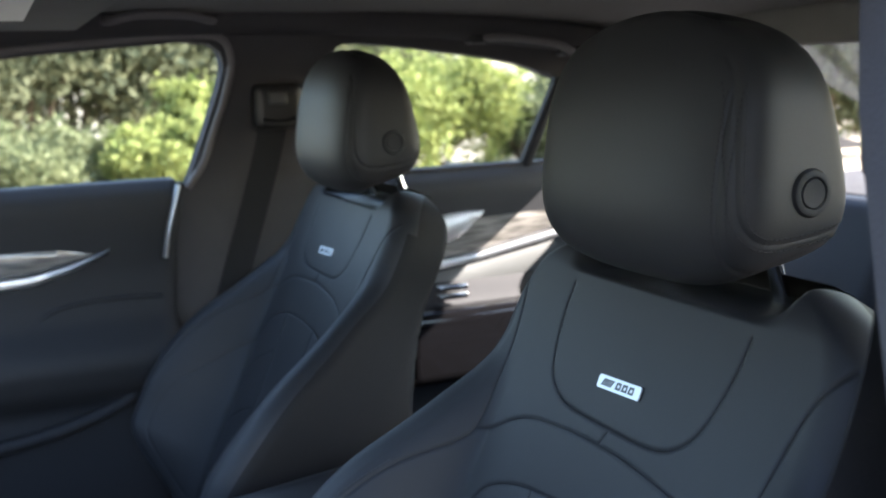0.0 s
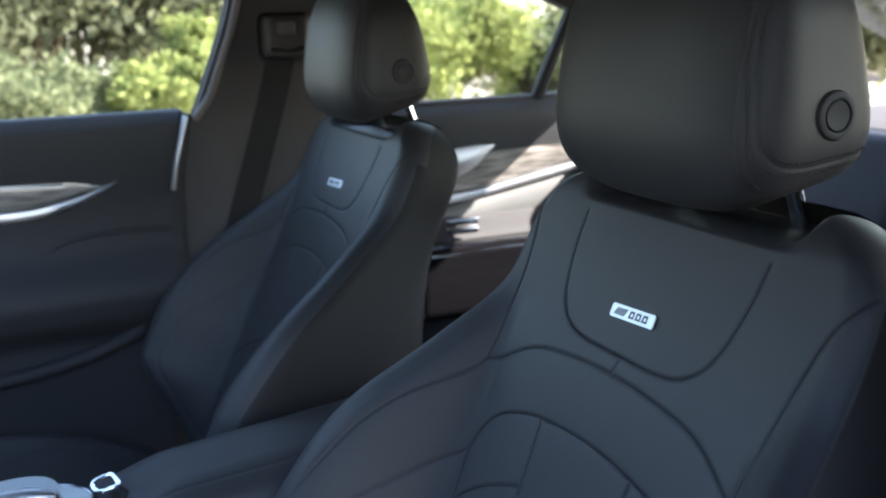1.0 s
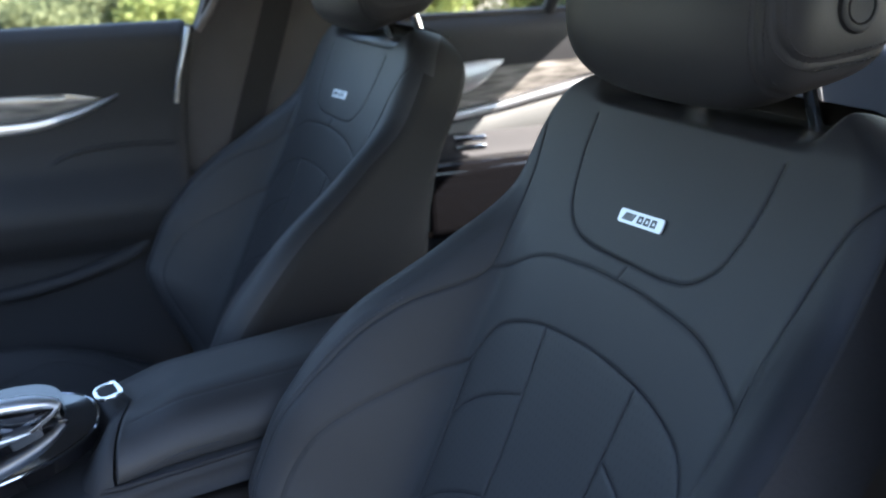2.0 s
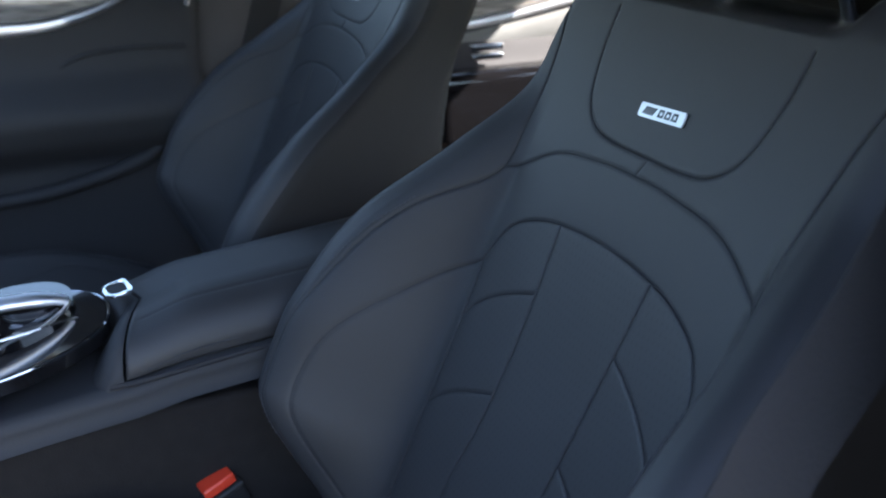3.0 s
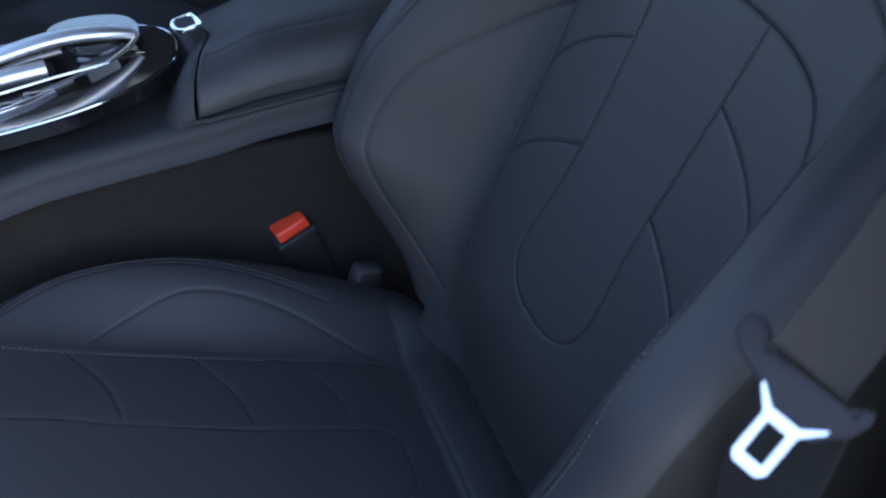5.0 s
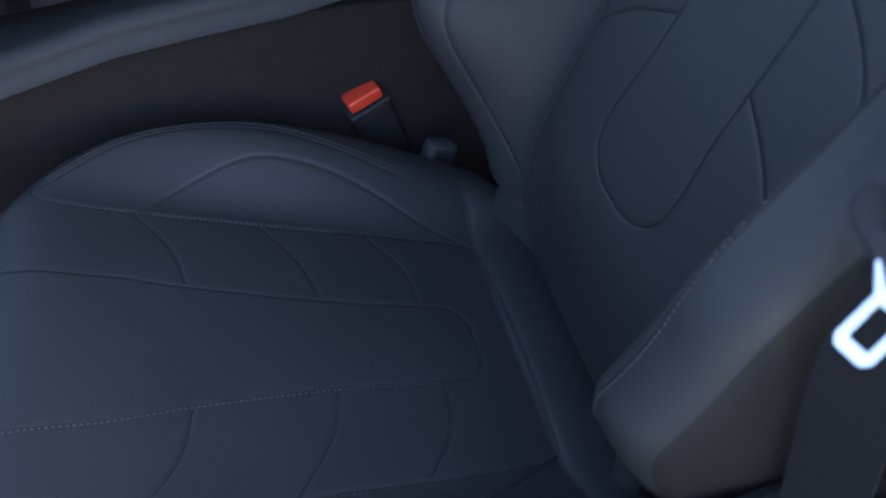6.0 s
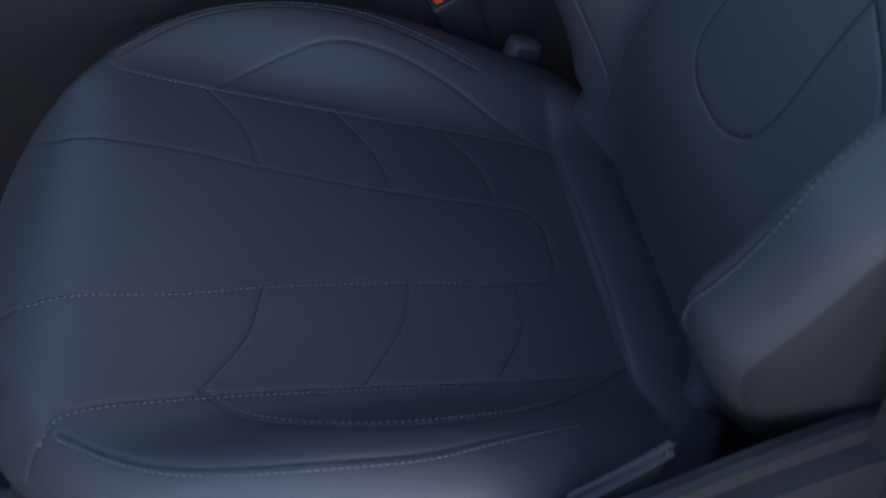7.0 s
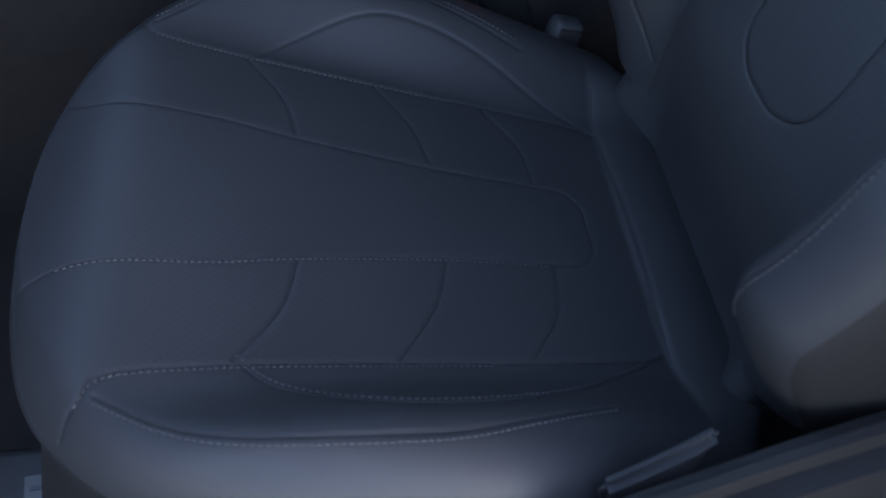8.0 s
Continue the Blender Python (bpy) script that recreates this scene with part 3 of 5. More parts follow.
def headrest(seat):
    """A thick headrest: flat face, deep rounded back that tapers to the top, a release button on one side."""
    lean = math.tan(radians(9))
    z0, z1 = 1.066, 1.264
    rows, ring = 150, 440
    t = np.linspace(0, 1, rows)
    h = (1 - np.cos(t * math.pi)) / 2
    end = np.clip(1 - np.abs(2 * h - 1) ** 4.5, 0, 1) ** (1 / 2.6)
    end_x = np.clip(1 - np.abs(2 * h - 1) ** 3.2, 0, 1) ** 0.5
    a = np.linspace(0, 2 * math.pi, ring, endpoint=False)
    ca, sa = np.cos(a), np.sin(a)
    ex = np.where(ca > 0, 2 / 3.6, 2 / 5.5)
    sx, sy = np.sign(ca) * np.abs(ca) ** ex, np.sign(sa) * np.abs(sa) ** ex
    verts = np.zeros((rows, ring, 3))
    for i in range(rows):
        k = h[i]
        half = (0.134 - 0.012 * k ** 2) * (0.25 + 0.75 * end[i])
        deep = (0.142 - 0.064 * k ** 1.5)
        frontx = -0.146 - lean * (z1 - z0) * k + 0.004 * math.sin(math.pi * k)
        c = frontx - deep * 0.5
        dx = deep * 0.5 * (0.15 + 0.85 * end_x[i])
        crown = np.where(sx > 0, 1 - 0.10 * sy ** 2, 1)
        verts[i, :, 0] = c + dx * sx * crown
        verts[i, :, 1] = half * sy
        verts[i, :, 2] = z0 + (z1 - z0) * k + (0.018 * (1 - k) ** 2 * (0.5 - sx * 0.5)) - 0.010 * np.abs(sy) ** 3 * k
    flat = verts.reshape(-1, 3)
    quads = ring_faces(rows, ring).reshape(-1, 4)
    mid = flat[quads].mean(1)
    # sunk seams: one down each edge of the face, one round each side panel
    side_line = smooth_line([(-0.188, 1.228), (-0.184, 1.205), (-0.180, 1.175), (-0.178, 1.135), (-0.183, 1.116), (-0.198, 1.107), (-0.230, 1.108), (-0.300, 1.118)], 0.002)
    front_u = 0.112
    outer = np.abs(flat[:, 1]) > 0.085
    d_side = np.full(len(flat), 1.0)
    d_side[outer] = np.min(np.hypot(flat[outer, None, 0] - side_line[None, :, 0], flat[outer, None, 2] - side_line[None, :, 1]), 1)
    ahead = flat[:, 0] > -0.146 - lean * (flat[:, 2] - z0) - 0.05
    d_front = np.where(ahead & (flat[:, 2] > z0 + 0.02) & (flat[:, 2] < z1 - 0.055), np.abs(np.abs(flat[:, 1]) - front_u), 1.0)
    d = np.minimum(d_side, d_front)
    centre = np.array((-0.25, 0, 1.17))
    way = (flat - centre) / np.linalg.norm(flat - centre, axis=1, keepdims=True)
    flat = flat - way * (0.0011 * np.exp(-(d / 0.0014) ** 2) + 0.0002 * np.exp(-d / 0.005))[:, None]
    panel = [tuple(q) for q in side_line] + [(-0.36, 1.118), (-0.36, 1.228)]
    split = inside(mid[:, 0], mid[:, 2], panel) & (np.abs(mid[:, 1]) > 0.085)
    body = raw_part("headrest", flat, quads[~split], leather, seat, "black leather headrest face")
    for s in (1, -1):
        some = split & (mid[:, 1] * s > 0)
        raw_part("side_cheek", flat, quads[some], leather, body)
    for ringv in (verts[0], verts[-1]):
        caps = bmesh.new()
        caps.faces.new([caps.verts.new(p) for p in ringv])
        part("end_cap", caps, leather, body)
    # double rows of stitches beside the seams
    run = bmesh.new()
    half_side = flat[flat[:, 1] > 0.06]
    def sew(points, axes, keep):
        pool = half_side[keep(half_side)]
        length = np.r_[0, np.cumsum(np.linalg.norm(np.diff(points, axis=0), axis=1))]
        for a in np.arange(0.0, length[-1] - 0.004, 0.0042):
            ends = []
            for b in (a, a + 0.0025):
                q = np.array([np.interp(b, length, points[:, 0]), np.interp(b, length, points[:, 1])])
                near = pool[np.argmin(((pool[:, axes] - q) ** 2).sum(1))]
                q3 = near.copy()
                q3[axes] = q
                ends.append(q3 + (q3 - centre) / np.linalg.norm(q3 - centre) * 0.0006)
            if np.linalg.norm(ends[0] - ends[1]) < 0.006:
                tube([tuple(ends[0]), tuple(ends[1])], 0.00045, 5, step=0.003, bm=run)
    turn = np.gradient(side_line, axis=0)
    turn = np.stack([-turn[:, 1], turn[:, 0]], -1) / np.linalg.norm(turn, axis=1, keepdims=True)
    for off in (0.0042, -0.0042):
        sew((side_line + turn * off)[8:-14], [0, 2], lambda p: p[:, 1] > 0.085)
    for u in (front_u - 0.003, front_u + 0.005):
        sew(np.stack([np.full(60, u), np.linspace(z1 - 0.058, z0 + 0.026, 60)], -1), [1, 2], lambda p: p[:, 0] > -0.146 - lean * (p[:, 2] - z0) - 0.05)
    tagged(part("stitching", run, thread_and_shade, body, "small dark thread stitches in double rows", smooth=False), kind="stuff")
    # release button with its rounded collar
    sel = (np.abs(flat[:, 2] - 1.141) < 0.008) & (np.abs(flat[:, 0] + 0.231) < 0.012) & (flat[:, 1] > 0)
    yb = flat[sel, 1].max() if sel.any() else 0.12
    at = pose(-0.231, yb - 0.002, 1.139, -90, 0, 0)
    def lathe(profile, m, sides=36):
        bm = bmesh.new()
        rings = []
        for r, z in profile:
            rings.append([bm.verts.new(m @ Vector((r * math.cos(q), r * math.sin(q), z))) for q in np.linspace(0, 2 * math.pi, sides, endpoint=False)])
        for r0, r1 in zip(rings, rings[1:]):
            for k in range(sides):
                bm.faces.new((r0[k], r0[(k + 1) % sides], r1[(k + 1) % sides], r1[k]))
        bm.faces.new(rings[-1])
        return bm
    collar = part("button_collar", lathe([(0.0165, -0.004), (0.0163, 0.0020), (0.0150, 0.0042), (0.0127, 0.0051), (0.0110, 0.0047), (0.0105, 0.0031), (0.0105, 0.002)], at), soft_black, body, "round soft black button collar")
    part("button", lathe([(0.0098, 0.0), (0.0098, 0.0040), (0.0093, 0.0047), (0.0080, 0.0045), (0.0030, 0.0039)], at), soft_black, collar, "round black release button")
    return body


seat_near = front_seat(0.37)
seat_far = copy_thing(seat_near, pose(0, -0.37, 0))
tagged(seat_far, label="black leather sports seat beside the far door")

# ---- the cabin shell ----
FLOOR_Z = 0.30
part("floor", block((-1.6, -0.80, FLOOR_Z - 0.04), (1.0, 0.80, FLOOR_Z), 0.01), carpet).data.name = "floor"
tagged(bpy.data.objects["floor"], label="dark carpeted car floor", category="floor", kind="structure")


def shell_y(z, s):
    """How far out the side of the cabin is at a height: it leans in above the window sill."""
    return s * (0.735 if z < 1.05 else 0.735 - (z - 1.05) * 0.47)


def side_sheet(name, outline, s, thick, mat, parent, label="", holes=(), out=0.0, bev=0.003):
    """A sheet in the side of the cabin, given as (x, z) with thickness towards the outside; it follows the side's lean."""
    bm = bmesh.new()
    def loop(points):
        vs = [bm.verts.new((x, 0, z)) for x, z in points]
        return [bm.edges.new((vs[i], vs[(i + 1) % len(vs)])) for i in range(len(vs))]
    edges = loop(outline)
    for h in holes:
        edges += loop(h)
    bmesh.ops.triangle_fill(bm, edges=edges, use_beauty=True)
    got = bmesh.ops.extrude_face_region(bm, geom=bm.faces[:])
    far = [g for g in got["geom"] if isinstance(g, bmesh.types.BMVert)]
    for v in bm.verts:
        v.co.y = shell_y(v.co.z, s) + s * out
    for v in far:
        v.co.y += s * thick
    if bev:
        bmesh.ops.recalc_face_normals(bm, faces=bm.faces)
        rim = [e for e in bm.edges if len(e.link_faces) == 2 and e.calc_face_angle(0) > 0.9]
        bmesh.ops.bevel(bm, geom=rim, offset=bev, segments=2, affect="EDGES")
    return part(name, bm, mat, parent, label)


def curve2(points, n=8):
    return [tuple(p) for p in smooth_line(points, 0.012)]


# the window openings of one side, as (x, z)
FRONT_WINDOW = curve2([(-0.045, 1.052), (-0.073, 1.14), (-0.095, 1.215)]) + curve2([(-0.101, 1.245), (-0.096, 1.272), (-0.077, 1.286)]) + curve2([(-0.03, 1.289), (0.08, 1.281), (0.24, 1.266), (0.42, 1.225), (0.62, 1.14), (0.74, 1.07)]) + [(0.74, 1.052)]
REAR_WINDOW = curve2([(-0.300, 1.052), (-0.288, 1.16), (-0.280, 1.255)]) + curve2([(-0.288, 1.276), (-0.32, 1.283), (-0.47, 1.269), (-0.64, 1.243), (-0.76, 1.205)]) + [(-0.90, 1.135), (-1.02, 1.06), (-1.03, 1.046)]
SIDE_OUTLINE = [(-1.6, 1.03), (-1.6, 1.04), (-1.30, 1.10), (-1.12, 1.17), (-0.98, 1.288), (-0.60, 1.325), (0.0, 1.338), (0.35, 1.315), (0.62, 1.22), (0.95, 1.04), (0.95, 1.03)]

for s, tag in ((-1, "wall_far"), (1, "wall_near")):
    wall = empty(tag, label="dark fabric covered pillars and window surround", category="car pillar", kind="structure")
    if s > 0:
        # the near front door stands open: only pillar, roof rail and sill remain
        outline = [(-1.6, 0.28), (-1.6, 1.10), (-1.30, 1.20), (-0.98, 1.288), (-0.60, 1.325), (0.0, 1.338), (0.35, 1.315), (0.34, 1.295), (0.08, 1.300), (-0.09, 1.300), (-0.125, 1.285), (-0.118, 1.25), (-0.095, 1.20), (-0.07, 1.12), (-0.05, 1.05), (-0.047, 0.95), (-0.045, 0.75), (-0.02, 0.5), (0.05, 0.36), (0.95, 0.36), (0.95, 0.28)]
        side_sheet("pillar_trim", outline, s, 0.05, pillar_fabric, wall, holes=[REAR_WINDOW])
    else:
        side_sheet("pillar_trim", SIDE_OUTLINE, s, 0.05, pillar_fabric, wall, holes=[[(x, max(z, 1.0525)) for x, z in FRONT_WINDOW], [(x, max(z, 1.0525)) for x, z in REAR_WINDOW]])
        side_sheet("pillar_lower", [(-0.36, 0.30), (-0.36, 1.045), (0.02, 1.045), (0.06, 0.75), (0.08, 0.30)], s, 0.05, pillar_fabric, wall, out=0.012)
    # rounded seal round the front window
    rim = [(x, z) for x, z in FRONT_WINDOW if x < 0.70]
    if s < 0:
        line = [(x - 0.012 if x < -0.05 else x, shell_y(z, s) - s * 0.006, z + (0.010 if z > 1.26 else 0)) for x, z in rim[::3]]
        part("window_seal", tube(line, 0.0065, 10, step=0.01), seal_grey, wall, "grey rounded window seal")
    # glass
    if s < 0:
        side_sheet("front_glass", [(x, max(z, 1.045)) for x, z in FRONT_WINDOW], s, 0.004, window_glass, wall, "tinted side window glass", out=0.024, bev=0).visible_shadow = False
    side_sheet("rear_glass", [(x, max(z, 1.045)) for x, z in REAR_WINDOW], s, 0.004, window_glass, wall, "tinted side window glass", out=0.024, bev=0).visible_shadow = False
    # black divider before the small fixed rear pane
    bar = tube([(-0.704, shell_y(1.05, s) + s * 0.01, 1.045), (-0.722, shell_y(1.13, s) + s * 0.01, 1.13), (-0.744, shell_y(1.2, s) + s * 0.01, 1.215)], 0.013, 8)
    part("window_divider", bar, rubber, wall, "black window divider bar")

# roof lining, rear screen header, parcel shelf, closing walls
def roof_z(x, y):
    return 1.352 - 0.10 * (y / 0.6) ** 4 * 0.25 - 0.05 * max(0, x - 0.1) ** 2 - 0.075 * max(0, -x - 0.35) ** 1.6


bm = bmesh.new()
nx, ny = 60, 30
grid = [[bm.verts.new((x, yy, roof_z(x, yy))) for yy in np.linspace(-0.635, 0.635, ny)] for x in np.linspace(-0.98, 0.47, nx)]
for i in range(nx - 1):
    for j in range(ny - 1):
        bm.faces.new((grid[i][j], grid[i + 1][j], grid[i + 1][j + 1], grid[i][j + 1]))
got = bmesh.ops.extrude_face_region(bm, geom=bm.faces[:])
bmesh.ops.translate(bm, vec=(0, 0, 0.04), verts=[g for g in got["geom"] if isinstance(g, bmesh.types.BMVert)])
tagged(part("ceiling", bm, lining), label="grey fabric headliner of the car roof", category="headliner", kind="structure")
for s in (-1, 1):
    rail = tube([(0.42, s * 0.607, 1.300), (0.0, s * 0.607, 1.325), (-0.4, s * 0.607, 1.318), (-0.7, s * 0.607, 1.29), (-0.98, s * 0.612, 1.245)], 0.03, 12, flat=0.9, step=0.03)
    tagged(part("trim", rail, pillar_fabric), label="dark padded roof rail above the side windows", category="roof rail", kind="structure")
header = block((-1.06, -0.62, 1.255), (-0.96, 0.62, 1.33), 0.02)
tagged(part("trim", header, lining), label="headliner edge above the rear screen", category="roof trim", kind="structure")
shelf = block((-1.75, -0.74, 0.93), (-1.22, 0.74, 0.98), 0.015)
tagged(part("parcel_shelf", shelf, pillar_fabric), label="dark parcel shelf below the rear screen", category="parcel shelf", kind="structure")
screen = plate([(0.60, 0), (-0.60, 0), (-0.66, 0.80), (0.66, 0.80)], 0.004, Matrix.Translation((-1.03, 0, 1.315)) @ Matrix(((0, -0.93, -0.37, 0), (1, 0, 0, 0), (0, -0.37, 0.93, 0), (0, 0, 0, 1))))
rear_screen = part("window_rear", screen, window_glass)
rear_screen.visible_shadow = False
tagged(rear_screen, label="sloping tinted rear screen glass", category="window", kind="structure")
front_screen = part("window_front", plate([(0.60, 0), (-0.60, 0), (-0.70, 0.66), (0.70, 0.66)], 0.004, Matrix.Translation((0.50, 0, 1.335)) @ Matrix(((0, 0.90, 0.44, 0), (1, 0, 0, 0), (0, -0.44, 0.90, 0), (0, 0, 0, 1)))), window_glass)
front_screen.visible_shadow = False
tagged(front_screen, label="sloping windscreen glass above the dashboard", category="window", kind="structure")
tagged(part("wall_tail", block((-1.80, -0.80, 0.25), (-1.72, 0.80, 1.0), 0.01), pillar_fabric), label="plain dark wall closing the cabin behind", category="wall", kind="structure")
tagged(part("wall_dash", block((0.74, -0.78, 0.25), (1.10, 0.78, 1.04), 0.05), soft_black), label="plain dark dashboard wall closing the front", category="dashboard", kind="structure")
tagged(part("sill", block((-0.05, 0.705, 0.30), (0.95, 0.80, 0.395), 0.02), dark_plastic), label="dark plastic door sill trim", category="door sill", kind="structure")


# ---- far doors ----
def door_panel(parent, x0, x1, x0_low, x1_low, s=-1, drop=0.0):
    """The padded inner panel of a door, shaped in height: sill roll, upper pad, belly, armrest and pocket."""
    zs = np.linspace(0.30, 1.066, 150)
    ins = np.interp(zs, [0.30, 0.50, 0.60, 0.70, 0.735, 0.775, 0.80, 0.84, 0.87, 0.92, 0.95, 1.00, 1.03, 1.05, 1.06, 1.066],
                    [0.035, 0.030, 0.020, 0.020, 0.055, 0.068, 0.060, 0.020, 0.012, 0.010, 0.014, 0.020, 0.022, 0.016, 0.008, -0.01])
    ker = np.hanning(9)
    ins = np.convolve(np.pad(ins, 4, mode="edge"), ker / ker.sum(), "valid")
    cols = 60
    verts = np.zeros((len(zs), cols, 3))
    for i, z in enumerate(zs):
        k = (z - 0.30) / 0.766
        a, b = x0_low + (x0 - x0_low) * k, x1_low + (x1 - x1_low) * k
        q = np.linspace(0, 1, cols)
        verts[i, :, 0] = a + (b - a) * q
        e = np.minimum(verts[i, :, 0] - a, b - verts[i, :, 0])
        roll = 0.012 * (1 - np.sqrt(np.clip(1 - np.clip(1 - e / 0.012, 0, 1) ** 2, 0, 1)))
        verts[i, :, 1] = s * (0.735 - ins[i] + roll)
        verts[i, :, 2] = z - drop * step01((z - 0.80) / 0.2)
    back = verts[:, ::-1].copy()
    back[..., 1] = s * 0.79
    ring = np.concatenate([verts, back], 1)
    lo, hi = ring[:1].copy(), ring[-1:].copy()
    for cap in (lo, hi):
        cap[..., 1] = s * 0.765
    ring = np.concatenate([lo, ring, hi])
    return raw_part("door_panel", ring.reshape(-1, 3), ring_faces(*ring.shape[:2]).reshape(-1, 4), soft_black, parent, "padded dark door panel")


def ribbon_trim(name, upper, lower, mat, parent, label, s=-1, base=0.724, proud=0.006):
    """A thin shaped trim strip between two curves in (x, z), bowed out of the panel."""
    a, b = smooth_line(upper, 0.004), smooth_line(lower, 0.004)
    n = 70
    pick = lambda c: np.stack([np.interp(np.linspace(0, 1, n), np.linspace(0, 1, len(c)), c[:, k]) for k in (0, 1)], -1)
    a, b = pick(a), pick(b)
    bm = bmesh.new()
    rows = []
    for k, bow in ((0, -0.012), (0, 0.0), (0.15, 0.8), (0.5, 1.0), (0.85, 0.8), (1, 0.0), (1, -0.012)):
        lift = proud * bow if bow > 0 else bow
        rows.append([bm.verts.new((*(a[i] * (1 - k) + b[i] * k)[:1], s * (base - lift), (a[i] * (1 - k) + b[i] * k)[1])) for i in range(n)])
    for r0, r1 in zip(rows, rows[1:]):
        for i in range(n - 1):
            bm.faces.new((r0[i], r0[i + 1], r1[i + 1], r1[i]))
    return part(name, bm, mat, parent, label)


door_1 = empty("door_1", label="dark car door panel with wood trim and chrome strip", category="car door", kind="structure")
door_panel(door_1, -0.028, 0.95, 0.03, 0.95)
ribbon_trim("wood_trim", [(0.50, 1.000), (0.257, 0.982), (0.174, 0.971), (0.118, 0.956)], [(0.50, 0.940), (0.263, 0.928), (0.174, 0.938), (0.116, 0.953)], ash_wood, door_1, "glossy dark open-pore wood trim", base=0.724)
ribbon_trim("chrome_edge", [(0.50, 0.938), (0.263, 0.927), (0.174, 0.937), (0.113, 0.9545), (0.092, 0.961)], [(0.50, 0.915), (0.266, 0.907), (0.174, 0.921), (0.115, 0.944), (0.092, 0.958)], satin, door_1, "satin silver trim edge", base=0.723, proud=0.010)
ribbon_trim("upper_bead", [(0.50, 1.004), (0.257, 0.987), (0.174, 0.976), (0.118, 0.961)], [(0.50, 1.000), (0.257, 0.983), (0.174, 0.972), (0.118, 0.957)], satin, door_1, "thin silver bead", base=0.724, proud=0.004)
part("door_seal", tube([(-0.034, -0.742, 1.06), (-0.012, -0.745, 0.95), (0.008, -0.748, 0.80), (0.022, -0.748, 0.55), (0.028, -0.748, 0.32)], 0.010, 10, step=0.02), rubber, door_1, "black rubber door seal")
strip = tube([(-0.028, -0.722, 1.058), (-0.008, -0.716, 0.995), (0.003, -0.717, 0.938)], 0.0085, 12, flat=0.5, step=0.008)
part("edge_strip", strip, satin, door_1, "bright metal strip on the door edge")
pocket = tube([(0.60, -0.700, 0.66), (0.30, -0.702, 0.655), (0.12, -0.705, 0.69), (0.045, -0.712, 0.735)], 0.012, 10, step=0.02)
part("pocket_edge", pocket, soft_black, door_1, "rounded door pocket edge")
crease = tube([(0.50, -0.7205, 0.78), (0.272, -0.7215, 0.822), (0.183, -0.7225, 0.866), (0.10, -0.7235, 0.876), (0.012, -0.7235, 0.872)], 0.0045, 8, step=0.01)
part("panel_bead", crease, soft_black, door_1, "stitched panel edge")

door_2 = empty("door_2", label="dark rear door panel in a patch of sun", category="car door", kind="structure")
door_panel(door_2, -0.92, -0.345, -0.92, -0.345, drop=0.018)
ribbon_trim("wood_trim", [(-0.95, 0.985), (-0.80, 0.995), (-0.65, 0.992), (-0.50, 0.975), (-0.40, 0.96)], [(-0.95, 0.935), (-0.80, 0.925), (-0.70, 0.910), (-0.55, 0.885), (-0.40, 0.872)], ash_wood, door_2, "open-pore wood door trim")
ribbon_trim("chrome_edge", [(-0.95, 0.933), (-0.80, 0.923), (-0.70, 0.908), (-0.55, 0.883), (-0.40, 0.870)], [(-0.95, 0.915), (-0.80, 0.905), (-0.70, 0.889), (-0.55, 0.866), (-0.40, 0.853)], satin, door_2, "satin silver trim edge", proud=0.010)
# Sun patch helped by colour: paler leather from the trim down to z 0.80.
ribbon_trim("sun_paled_panel", [(-0.95, 0.912), (-0.80, 0.902), (-0.70, 0.886), (-0.55, 0.863), (-0.40, 0.850)], [(-0.95, 0.80), (-0.80, 0.80), (-0.70, 0.80), (-0.55, 0.80), (-0.40, 0.80)], sun_paled_leather, door_2, "lower door panel in grey leather paled for the sun patch", base=0.722, proud=0.010)
# Piano black stands in for the shadow that lies on the armrest.
part("armrest", block((-0.90, -0.735, 0.66), (-0.40, -0.635, 0.800), 0.024, 4), gloss_black, door_2, "door armrest coloured near black for its shade")
ribbon_trim("handle_bowl", [(-0.60, 0.968), (-0.56, 0.972), (-0.50, 0.968), (-0.42, 0.962)], [(-0.585, 0.955), (-0.555, 0.925), (-0.50, 0.905), (-0.42, 0.90)], satin, door_2, "silver door handle bowl", base=0.720, proud=0.008)
part("panel_bead", tube([(-0.95, -0.7225, 0.872), (-0.72, -0.7225, 0.863), (-0.62, -0.7225, 0.857), (-0.565, -0.722, 0.835), (-0.53, -0.719, 0.80)], 0.005, 8, step=0.01), soft_black, door_2, "raised panel edge")
switch = bmesh.new()
for k in range(2):
    block((-0.53 - 0.0, -0.668, 0.832 - k * 0.016), (-0.47, -0.652, 0.843 - k * 0.016), 0.003, bm=switch, m=pose(0, 0, 0))
part("window_switch", switch, chrome, door_2, "chrome window switches")

open_door = block((0.0, -0.05, 0.32), (1.02, 0.05, 1.05), 0.03, m=pose(0.92, 0.80, 0, 0, 0, 68))
tagged(part("door_3", open_door, soft_black), label="dark front door panel standing wide open", category="car door", kind="structure")
tagged(part("wall_underbody", block((-1.80, -0.79, 0.032), (1.02, 0.79, 0.255), 0.02), dark_plastic), label="plain dark car underbody standing on the road", category="car underbody", kind="structure")

